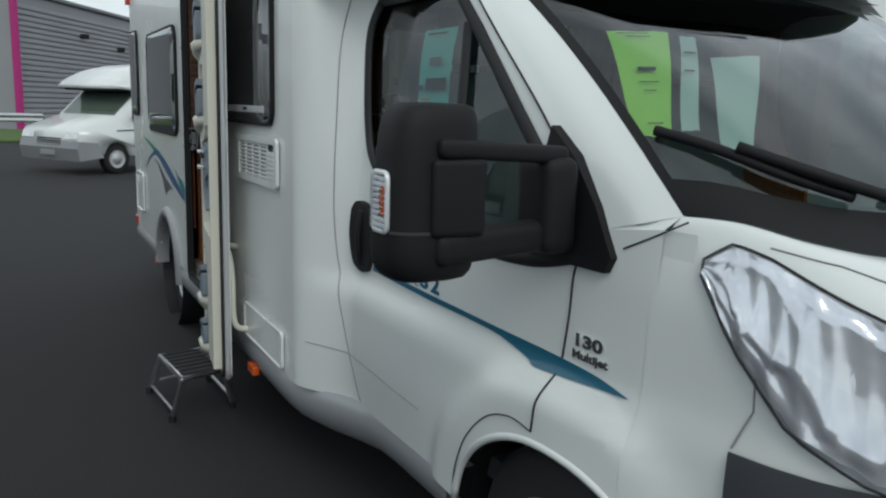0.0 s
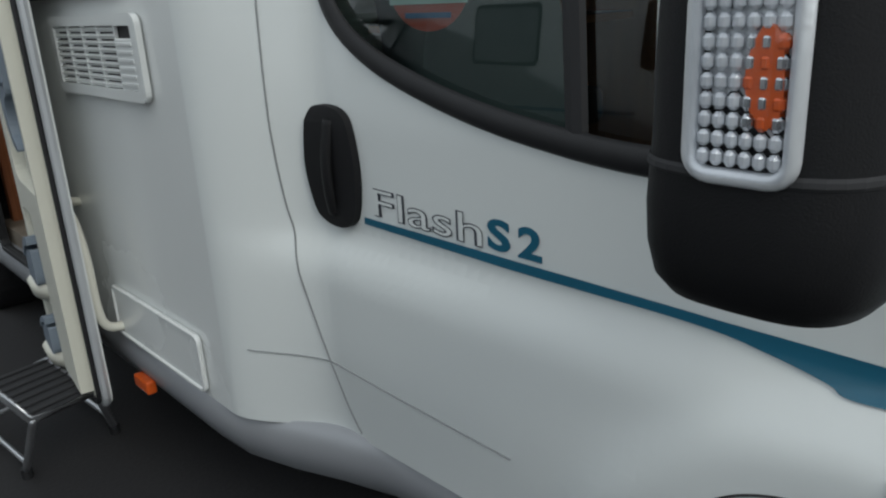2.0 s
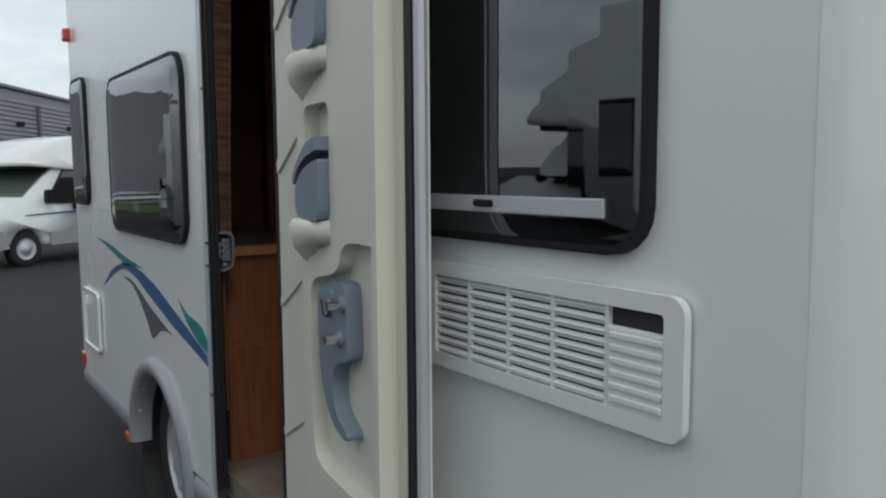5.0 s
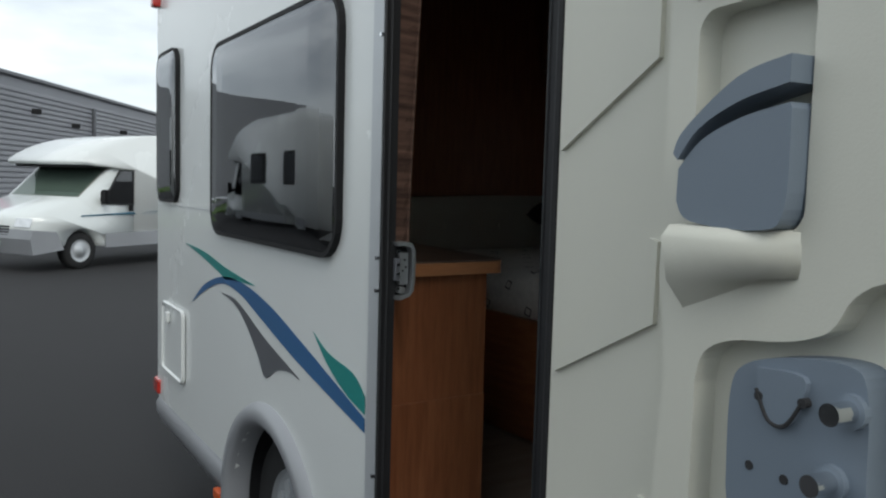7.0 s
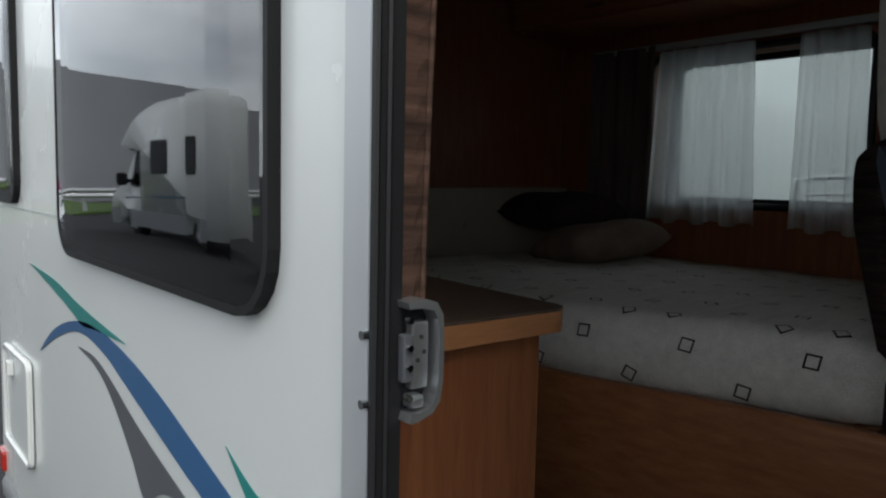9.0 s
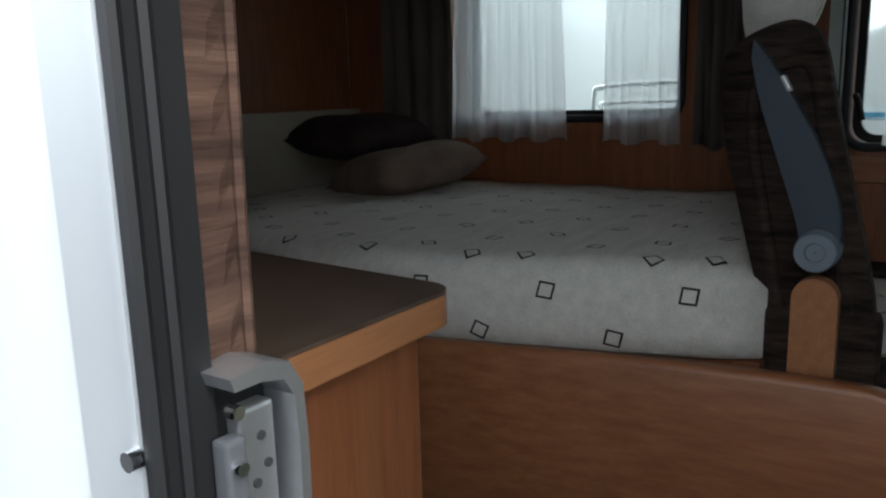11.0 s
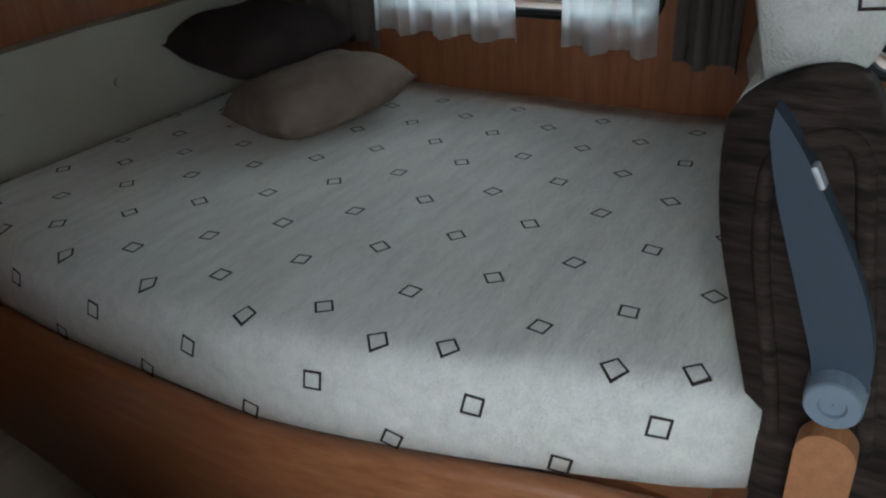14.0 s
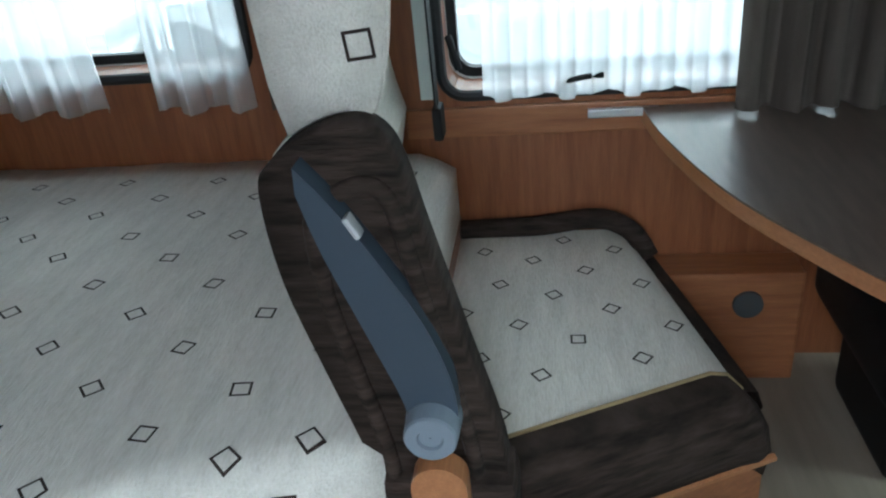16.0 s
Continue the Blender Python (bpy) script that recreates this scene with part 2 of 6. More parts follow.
def boxed(x0, x1, y0, y1, z0, z1, r=0.0, seg=2):
    return box(bmesh.new(), x0, x1, y0, y1, z0, z1, r, seg)


def sweep(pts, r, n=8, closed=False, flat=1.0, bm=None):
    """A tube along points; flat squeezes it towards the x axis."""
    bm = bm or bmesh.new()
    pts = [Vector(p) for p in pts]
    rings, count = [], len(pts)
    for i, p in enumerate(pts):
        a = pts[(i - 1) % count] if closed or i else p
        b = pts[(i + 1) % count] if closed or i < count - 1 else p
        d = (b - a).normalized()
        side = d.cross(Vector((1, 0, 0)))
        if side.length < 0.05:
            side = d.cross(Vector((0, 0, 1)))
        side.normalize()
        up = d.cross(side).normalized()
        rings.append([bm.verts.new(p + side * (math.cos(k * math.tau / n) * r) + up * (math.sin(k * math.tau / n) * r * flat)) for k in range(n)])
    for i in range(count if closed else count - 1):
        a, b = rings[i], rings[(i + 1) % count]
        for k in range(n):
            bm.faces.new((a[k], a[(k + 1) % n], b[(k + 1) % n], b[k]))
    if not closed:
        bm.faces.new(rings[0])
        bm.faces.new(rings[-1][::-1])
    return bm


def rounded(u0, u1, v0, v1, r, n=5):
    """Corners of a rounded rectangle in a plane, in order."""
    out = []
    for cu, cv, a0 in ((u1 - r, v1 - r, 0), (u0 + r, v1 - r, 90), (u0 + r, v0 + r, 180), (u1 - r, v0 + r, 270)):
        out += [(cu + r * math.cos(radians(a0 + 90 * k / n)), cv + r * math.sin(radians(a0 + 90 * k / n))) for k in range(n + 1)]
    return out


def arc(cu, cv, r, a0, a1, n=14):
    return [(cu + r * math.cos(radians(a0 + (a1 - a0) * k / n)), cv + r * math.sin(radians(a0 + (a1 - a0) * k / n))) for k in range(n + 1)]


def curve_through(pts, n=8):
    """Points of a smooth line through the given ones."""
    pts = [Vector(p) for p in pts]
    out = []
    for i in range(len(pts) - 1):
        a, b, c, d = pts[max(i - 1, 0)], pts[i], pts[i + 1], pts[min(i + 2, len(pts) - 1)]
        for k in range(n):
            t = k / n
            out.append(0.5 * (2 * b + (c - a) * t + (2 * a - 5 * b + 4 * c - d) * t * t + (3 * b - a - 3 * c + d) * t ** 3))
    return out + [pts[-1]]


def sheet(loops, depth, place, cuts_u=(), cuts_v=(), bm=None):
    """A plate with holes: loops[0] is its outline, the rest are holes, in (u, v); place(u, v, w) gives the world point, w being 0 on
    its face and depth at its back. cuts divide it so that place may bend it."""
    flat = bmesh.new()
    flat_pts = [p for loop in loops for p in loop]
    vs = [flat.verts.new((p[0], p[1], 0)) for p in flat_pts]
    for tri in tessellate_polygon([[Vector((p[0], p[1], 0)) for p in loop] for loop in loops]):
        try:
            flat.faces.new([vs[i] for i in tri])
        except ValueError:
            pass
    for u in cuts_u:
        bmesh.ops.bisect_plane(flat, geom=flat.verts[:] + flat.edges[:] + flat.faces[:], plane_co=(u, 0, 0), plane_no=(1, 0, 0))
    for v in cuts_v:
        bmesh.ops.bisect_plane(flat, geom=flat.verts[:] + flat.edges[:] + flat.faces[:], plane_co=(0, v, 0), plane_no=(0, 1, 0))
    bmesh.ops.remove_doubles(flat, verts=flat.verts[:], dist=1e-5)
    flat.verts.index_update()
    bm = bm or bmesh.new()
    front = [bm.verts.new(place(v.co.x, v.co.y, 0.0)) for v in flat.verts]
    back = [bm.verts.new(place(v.co.x, v.co.y, depth)) for v in flat.verts] if depth else None
    for f in flat.faces:
        ids = [v.index for v in f.verts]
        bm.faces.new([front[i] for i in ids])
        if back:
            bm.faces.new([back[i] for i in ids][::-1])
    if back:
        for e in flat.edges:
            if len(e.link_faces) == 1:
                i, j = e.verts[0].index, e.verts[1].index
                bm.faces.new((front[i], front[j], back[j], back[i]))
    flat.free()
    return bm


def grid(rows, bm=None, wrap=False):
    """A surface through rows of points."""
    bm = bm or bmesh.new()
    vs = [[bm.verts.new(p) for p in row] for row in rows]
    for a, b in zip(vs, vs[1:]):
        for k in range(len(a) - (0 if wrap else 1)):
            bm.faces.new((a[k], a[(k + 1) % len(a)], b[(k + 1) % len(a)], b[k]))
    return bm


def disc(bm, c, r, depth, n=28, axis="x", r2=None):
    """A turned piece about an axis along x or y."""
    m = Matrix.Translation(c) @ (Matrix.Rotation(radians(90), 4, "Y") if axis == "x" else Matrix.Rotation(radians(90), 4, "X"))
    bmesh.ops.create_cone(bm, cap_ends=True, segments=n, radius1=r, radius2=r if r2 is None else r2, depth=depth, matrix=m)
    return bm


def lathe(profile, c, n=36, axis="x"):
    """A ring turned about an axis: profile holds (radius, offset along the axis)."""
    rows = []
    for k in range(n):
        a = k * math.tau / n
        if axis == "x":
            rows.append([(c[0] + o, c[1] + r * math.cos(a), c[2] + r * math.sin(a)) for r, o in profile])
        else:
            rows.append([(c[0] + r * math.cos(a), c[1] + o, c[2] + r * math.sin(a)) for r, o in profile])
    return grid(rows + [rows[0]])


def tilted(bm, about, m):
    """Turns a bmesh about a point."""
    t = Matrix.Translation(about) @ m @ Matrix.Translation(-Vector(about))
    bmesh.ops.transform(bm, matrix=t, verts=bm.verts)
    return bm


def text_mesh(words, size, place, bold=0.0, depth=0.0006, shear=0.0, width=0.0):
    """Letters as a mesh; place(u, v, w) lays them into the world."""
    cu = bpy.data.curves.new("letters", "FONT")
    cu.body, cu.size, cu.offset, cu.extrude, cu.shear, cu.resolution_u = words, size, bold, depth, shear, 4
    ob = bpy.data.objects.new("letters", cu)
    me = bpy.data.meshes.new_from_object(ob)
    bm = bmesh.new()
    bm.from_mesh(me)
    left, right = min(v.co.x for v in bm.verts), max(v.co.x for v in bm.verts)
    wider = width / (right - left) if width else 1.0
    for v in bm.verts:
        v.co = place((v.co.x - left) * wider, v.co.y, v.co.z)
    bpy.data.objects.remove(ob)
    bpy.data.meshes.remove(me)
    return bm


def lerp_table(table, x):
    """Linear table look-up."""
    if x <= table[0][0]:
        return table[0][1]
    for (a, va), (b, vb) in zip(table, table[1:]):
        if x <= b:
            return va + (vb - va) * (x - a) / (b - a)
    return table[-1][1]


def soft(a, b, x):
    t = min(1, max(0, (x - a) / (b - a)))
    return t * t * (3 - 2 * t)


# ---------- the ground and the distance ----------
g = bmesh.new()
bmesh.ops.create_grid(g, x_segments=4, y_segments=4, size=600)
tagged(part("ground", g, ASPHALT), "dark grey asphalt yard, slightly patchy", "ground", kind="structure")

X0, XF, XC = 0.80, 2.96, 1.88          # outer faces of the coach and its middle
INNER = 2.80                            # inner face of the far wall
FLOOR, CEIL = 0.45, 2.32


def side(u, v, w=0.0):
    """The coach's near side: u runs to the rear, v up, w inwards."""
    return (X0 + w, u, v)


def far(u, v, w=0.0):
    return (XF - w, u, v)


van = thing("motorhome", XC, 2.4, 0, "white low-profile motorhome with blue and green swoosh decals, entrance door open", "motorhome")

DOORWAY = rounded(2.90, 3.370, 0.40, 2.12, 0.03)
REAR_WHEEL = (4.0, 0.30)
coach_outline = [(1.668, 0.385)] + [(REAR_WHEEL[0] - (p - REAR_WHEEL[0]), q) for p, q in arc(REAR_WHEEL[0], REAR_WHEEL[1], 0.315, 18, 162)] + \
    [(5.30, 0.385), (5.30, 2.46), (1.668, 2.46)]
WIN_FRONT = rounded(1.885, 2.56, 1.248, 1.68, 0.035)
WIN_MID = rounded(3.60, 4.485, 1.135, 1.655, 0.06)
WIN_REAR = rounded(4.985, 5.235, 1.215, 1.72, 0.04)


def coach_bend(u, v, w):
    roof = 0.10 * soft(2.25, 2.46, v) ** 2
    return (X0 + w + roof, u, v)


part("side_wall", sheet([coach_outline, rounded(2.878, 3.379, 0.39, 2.138, 0.03), WIN_FRONT, WIN_MID, WIN_REAR], 0.018, coach_bend, cuts_v=(2.25, 2.32, 2.4)), WHITE, van)
FAR_A = rounded(3.79, 4.56, 1.203, 1.72, 0.05)
FAR_B = rounded(2.50, 3.375, 1.125, 1.72, 0.05)
part("side_wall", sheet([[(1.60, 0.385), (5.30, 0.385), (5.30, 2.46), (1.60, 2.46)], FAR_A, FAR_B], 0.03, far), WHITE, van)
part("rear_wall", boxed(X0 + 0.002, XF - 0.002, 5.302, 5.335, 0.385, 2.44, 0.008), WHITE, van)
roof_rows = [[(X0 + 0.09 + (XF - X0 - 0.18) * k / 12, y, 2.455 + 0.05 * math.sin(math.pi * k / 12)) for k in range(13)] for y in (1.3, 2.4, 3.6, 4.6, 5.335)]
part("roof", grid([[(x, y, z + 0.004) for x, y, z in r] for r in roof_rows]), WHITE, van, smooth=True)

# lower skirt along the near side
skirt = bmesh.new()
prof = [(0.075, 0.395), (0.012, 0.39), (-0.006, 0.36), (-0.004, 0.32), (0.02, 0.27), (0.06, 0.24), (0.12, 0.23)]
for a, b in ((0.86, 3.66), (4.34, 5.32)):
    rows = [[(X0 + dx + 0.135 * soft(1.75, 1.25, y), y, z + 0.012 * soft(1.6, 0.9, y)) for dx, z in prof] for y in [a + (b - a) * k / 24 for k in range(25)]]
    grid(rows, skirt)
part("skirt", skirt, SILVER, van, "silver-grey lower skirt", smooth=True)

# rear wheel arch and wheels
flare = lathe([(0.312, 0.05), (0.315, -0.012), (0.335, -0.026), (0.365, -0.022), (0.38, 0.0)], (X0, *REAR_WHEEL), 48)
bmesh.ops.bisect_plane(flare, geom=flare.verts[:] + flare.edges[:] + flare.faces[:], plane_co=(0, 0, 0.29), plane_no=(0, 0, -1), clear_outer=True)
part("wheel_arch_trim", flare, SILVER, van, "silver-grey wheel arch lip", smooth=True)
well = lathe([(0.325, 0.0), (0.33, 0.34), (0.05, 0.35)], (X0 + 0.012, *REAR_WHEEL), 32)
part("wheel_well", well, RUBBER, van)


def wheel(y, x, r=0.30):
    w = part("wheel", lathe([(r * 0.62, 0.0), (r * 0.9, -0.008), (r * 0.985, 0.015), (r, 0.05), (r, 0.16), (r * 0.95, 0.2), (r * 0.6, 0.2)], (x, y, r), 44), TYRE, van, "black tyre", smooth=True)
    rim = lathe([(r * 0.62, -0.002), (r * 0.60, 0.012), (r * 0.50, 0.022), (r * 0.42, 0.012), (r * 0.28, 0.01), (r * 0.26, -0.012), (r * 0.01, -0.015)], (x, y, r), 44)
    for k in range(12):
        a = k * math.tau / 12
        disc(rim, (x + 0.012, y + r * 0.45 * math.cos(a), r + r * 0.45 * math.sin(a)), 0.022, 0.02, 12)
    part("rim", rim, TRIM_ALU, w, "silver wheel trim with holes")


wheel(REAR_WHEEL[0], X0 + 0.075)
wheel(0.485, 0.985)


# ---------- windows of the coach ----------
def coach_window(loop_box, wall, name, label):
    """A framed acrylic window: black frame outside, pane, inner rubber."""
    u0, u1, v0, v1, r = loop_box
    fr = sheet([rounded(u0 - 0.03, u1 + 0.03, v0 - 0.03, v1 + 0.03, r + 0.025), rounded(u0 - 0.019, u1 + 0.019, v0 - 0.019, v1 + 0.019, r + 0.014)],
               0.026, lambda u, v, w: wall(u, v, w - 0.016))
    f = part(name, fr, BLACK, van, label, smooth=False)
    pl = rounded(u0 - 0.020, u1 + 0.020, v0 - 0.020, v1 + 0.020, r + 0.014)
    mu, mv, hu, hv = (u0 + u1) / 2, (v0 + v1) / 2, (u1 - u0) / 2 + 0.02, (v1 - v0) / 2 + 0.02

    def bulged(u, v, w):
        e = min(1.0, max(0.0, (1 - ((u - mu) / hu) ** 8) * (1 - ((v - mv) / hv) ** 8)))
        return wall(u, v, w - 0.014 - 0.010 * e)

    cuts_u, cuts_v = [u0 - 0.01 + (u1 - u0 + 0.02) * k / 14 for k in range(15)], [v0 - 0.01 + (v1 - v0 + 0.02) * k / 12 for k in range(13)]
    part("pane", sheet([pl], 0.004, bulged, cuts_u, cuts_v), PANE, f, "tinted acrylic pane")
    part("dark_border", sheet([rounded(u0 - 0.020, u1 + 0.020, v0 - 0.020, v1 + 0.020, r + 0.014), rounded(u0 + 0.030, u1 - 0.012, v0 + 0.020, v1 - 0.012, max(0.02, r - 0.01))], 0.006, lambda u, v, w: wall(u, v, w - 0.009)), GLOSS_BLACK, f, "black border behind the pane")
    part("inner_rubber", sweep([wall(u, v, -0.004) for u, v in rounded(u0 + 0.052, u1 - 0.034, v0 + 0.042, v1 - 0.034, max(0.02, r - 0.02))], 0.006, 6, True), RUBBER, f)
    return f


coach_window((3.60, 4.485, 1.135, 1.655, 0.06), side, "side_window", "black-framed tinted hinged window")
coach_window((4.985, 5.235, 1.215, 1.72, 0.04), side, "side_window", "narrow black-framed tinted window")
wf = coach_window((1.885, 2.56, 1.248, 1.68, 0.035), side, "side_window", "black-framed sliding window with a grey sill rail")
part("sill_rail", boxed(X0 - 0.024, X0 - 0.012, 1.915, 2.55, 1.262, 1.286, 0.002), TRIM_ALU, wf, "satin grey rail")
part("slider_frame", sweep([(X0 - 0.008, u, v) for u, v in rounded(1.95, 2.19, 1.30, 1.66, 0.02)], 0.007, 6, True), RUBBER, wf)
part("slider_handle", boxed(X0 - 0.03, X0 - 0.012, 2.12, 2.16, 1.27, 1.28, 0.003), BLACK, wf)
# daylight needs to pass the panes of the far side
for loop_box, label in (((3.79, 4.56, 1.203, 1.72, 0.05), "window beside the bed with a dark frame"), ((2.50, 3.375, 1.125, 1.72, 0.05), "window beside the dinette with a dark rounded frame")):
    u0, u1, v0, v1, r = loop_box
    fr = sheet([rounded(u0 - 0.028, u1 + 0.028, v0 - 0.028, v1 + 0.028, r + 0.02), rounded(u0 + 0.02, u1 - 0.02, v0 + 0.02, v1 - 0.02, r - 0.012)], 0.03, lambda u, v, w: (XF + 0.008 - w, u, v))
    f = part("side_window", fr, BLACK, van, label)
    p = part("pane", sheet([rounded(u0 + 0.012, u1 - 0.012, v0 + 0.012, v1 - 0.012, r - 0.01)], 0.004, lambda u, v, w: (XF - 0.008 - w, u, v)), CLEAR, f)
    p.visible_shadow = False
    part("inner_rubber", sweep([(INNER - 0.004, u, v) for u, v in rounded(u0 - 0.002, u1 + 0.002, v0 - 0.002, v1 + 0.002, r)], 0.012, 8, True), RUBBER, f)

# ---------- fittings on the near side ----------
vent = part("fridge_vent", sheet([rounded(1.80, 2.30, 1.012, 1.180, 0.022), rounded(1.828, 2.275, 1.034, 1.158, 0.006)], 0.012, lambda u, v, w: side(u, v, w - 0.016)), WHITE, van, "white louvred fridge vent")
part("vent_back", boxed(X0 - 0.004, X0 - 0.001, 1.82, 2.28, 1.03, 1.162), SEAM, vent)
for k in range(9):
    z = 1.041 + k * 0.0138
    b = bmesh.new()
    box(b, X0 - 0.013, X0 - 0.005, 1.915, 2.278, z - 0.0035, z + 0.0035)
    tilted(b, (X0 - 0.009, 2.1, z), Matrix.Rotation(radians(-30), 4, "Y"))
    part("slat", b, WHITE, vent)
for k, y in enumerate((1.915, 2.01, 2.10, 2.19)):
    part("upright", boxed(X0 - 0.0135, X0 - 0.006, y - 0.003, y + 0.003, 1.032, 1.16), WHITE, vent)
part("vent_panel", boxed(X0 - 0.014, X0 - 0.004, 1.826, 1.913, 1.034, 1.134, 0.003), WHITE, vent)
for k in range(6):
    part("slat", boxed(X0 - 0.017, X0 - 0.013, 1.83, 1.908, 1.042 + k * 0.0155, 1.049 + k * 0.0155, 0.001), WHITE, vent)

hatch = part("service_hatch", sheet([rounded(1.765, 2.249, 0.398, 0.530, 0.016)], 0.006, lambda u, v, w: side(u, v, w - 0.009)), WHITE, van, "white service hatch with a raised rim")
part("rim", sweep([(X0 - 0.009, u, v) for u, v in rounded(1.768, 2.246, 0.401, 0.527, 0.016)], 0.005, 6, True), WHITE, hatch)
hatch = part("service_hatch", sheet([rounded(4.87, 5.19, 0.53, 0.80, 0.025)], 0.006, lambda u, v, w: side(u, v, w - 0.009)), WHITE, van, "small white service hatch near the rear")
part("rim", sweep([(X0 - 0.01, u, v) for u, v in rounded(4.875, 5.185, 0.535, 0.795, 0.025)], 0.007, 6, True), WHITE, hatch)
part("catch", boxed(X0 - 0.026, X0 - 0.009, 5.06, 5.09, 0.73, 0.77, 0.006), WHITE, hatch)
part("side_marker", boxed(X0 - 0.016, X0 + 0.01, 2.115, 2.20, 0.262, 0.296, 0.006), ORANGE, van, "orange side marker lamp")
part("side_marker", boxed(X0 - 0.016, X0 + 0.01, 4.41, 4.47, 0.262, 0.296, 0.006), ORANGE, van, "orange side marker lamp")
part("marker_lamp", boxed(X0 - 0.03, X0 + 0.004, 5.26, 5.31, 1.94, 2.0, 0.01), RED, van, "red and white corner marker lamp")
part("rear_lamp", boxed(X0 - 0.012, X0 + 0.06, 5.27, 5.345, 0.40, 0.46, 0.01), RED, van, "red lamp at the rear corner")
part("panel_joint", boxed(X0 - 0.0015, X0 + 0.001, 4.50, 5.30, 1.173, 1.176), TRIM_ALU, van)


def smooth_loop(pts, n=6):
    return [(p.x, p.y) for p in curve_through([(a, b, 0) for a, b in pts], n)]


# swoosh decals: each a thin film on the side wall
def decal(outer, inner, mat, label):
    """A film between two lines, given in (y, z)."""
    loop = smooth_loop(outer) + smooth_loop(inner)[::-1]
    part("decal", sheet([loop], 0.0008, lambda u, v, w: side(u, v, w - 0.0022)), mat, van, label)


decal([(4.865, 1.048), (4.62, 1.036), (4.40, 1.008), (4.12, 0.985)], [(4.86, 1.046), (4.66, 1.018), (4.46, 0.985), (4.40, 0.972), (4.30, 0.978), (4.125, 0.984)], TEAL, "green leaf-shaped decal")
decal([(4.775, 0.853), (4.62, 0.93), (4.42, 0.977), (4.22, 0.978), (4.0, 0.945), (3.75, 0.880), (3.447, 0.795)],
      [(4.77, 0.852), (4.60, 0.915), (4.42, 0.955), (4.25, 0.944), (4.08, 0.903), (3.80, 0.835), (3.447, 0.766)], BLUE, "long blue swoosh decal")
decal([(4.43, 0.925), (4.31, 0.925), (4.20, 0.900), (4.05, 0.855), (3.796, 0.798)], [(4.425, 0.923), (4.30, 0.908), (4.20, 0.868), (4.10, 0.80), (4.035, 0.748), (3.95, 0.785), (3.86, 0.80), (3.80, 0.796)], DECAL_GREY, "grey fin-shaped decal")
decal([(3.715, 0.928), (3.63, 0.895), (3.505, 0.876), (3.447, 0.840)], [(3.712, 0.926), (3.64, 0.872), (3.55, 0.83), (3.447, 0.803)], TEAL, "green fin-shaped decal")

# ---------- doorway frame ----------
seal = sheet([rounded(2.877, 3.378, 0.385, 2.14, 0.035), DOORWAY], 0.030, lambda u, v, w: (X0 - 0.012 + w, u, v))
door_seal = part("door_seal", seal, RUBBER, van, "black rubber door seal")
for dx in (0.002, 0.014):
    part("seal_lip", sweep([(X0 - 0.013 + dx, u, v) for u, v in rounded(2.899, 3.371 - 0.1 * dx, 0.40, 2.121, 0.03)], 0.0035, 6, True), RUBBER, door_seal)
part("door_trim", sheet([rounded(2.84, 3.432, 0.375, 2.165, 0.05), rounded(2.876, 3.379, 0.386, 2.139, 0.034)], 0.01, lambda u, v, w: (X0 - 0.006 + w, u, v)), TRIM_ALU, van, "satin aluminium door frame")
part("trim_bead", sweep([(X0 - 0.008, u, v) for u, v in rounded(2.87, 3.384, 0.382, 2.146, 0.04)], 0.004, 6, True), TRIM_ALU, van, "thin bright bead beside the seal")
for z in (1.066, 1.129, 0.7, 1.55):
    part("screw", disc(bmesh.new(), (X0 - 0.014, 3.383, z), 0.0045, 0.006, 10), CHROME, van)

# latch keeper on the rear jamb: an open frame with a rounded nose round a dark mechanism
nose_out = [(0.000, 1.160), (0.020, 1.162), (0.033, 1.158), (0.040, 1.146), (0.0415, 1.120), (0.041, 1.085), (0.038, 1.066), (0.030, 1.056), (0.012, 1.050), (0.004, 1.050)]
nose_in = [(0.006, 1.058), (0.014, 1.058), (0.029, 1.063), (0.033, 1.072), (0.0355, 1.090), (0.036, 1.122), (0.0345, 1.142), (0.029, 1.151), (0.016, 1.154), (0.002, 1.154)]
kf = sheet([nose_out + nose_in], 0.024, lambda u, v, w: (X0 + 0.012 + u, 3.352 + w, v))
bmesh.ops.bevel(kf, geom=[e for e in kf.edges if len(e.link_faces) == 2 and e.calc_face_angle() > 0.9], offset=0.003, segments=2, affect="EDGES")
keeper = part("latch_keeper", kf, ALU, van, "silver-grey latch keeper on the door jamb")
part("keeper_plate", boxed(X0 + 0.013, X0 + 0.047, 3.371, 3.383, 1.055, 1.155, 0.002), BLACK, keeper, "dark latch plate")
part("keeper_bracket", boxed(X0 + 0.024, X0 + 0.043, 3.362, 3.373, 1.078, 1.140, 0.002), ALU, keeper, "steel bracket")
part("keeper_bracket", boxed(X0 + 0.013, X0 + 0.024, 3.359, 3.369, 1.086, 1.130, 0.002), DECAL_GREY, keeper)
for z in (1.072, 1.100, 1.118, 1.143):
    part("keeper_screw", disc(bmesh.new(), (X0 + 0.018, 3.358, z), 0.0032, 0.006, 10, "y"), CHROME, keeper)
for x, z in ((0.030, 1.105), (0.037, 1.112), (0.034, 1.126)):
    part("keeper_hole", disc(bmesh.new(), (X0 + x, 3.3615, z), 0.0022, 0.002, 8, "y"), SEAM, keeper)
part("keeper_bolt", boxed(X0 + 0.020, X0 + 0.034, 3.355, 3.371, 1.062, 1.074, 0.003), ALU, keeper)

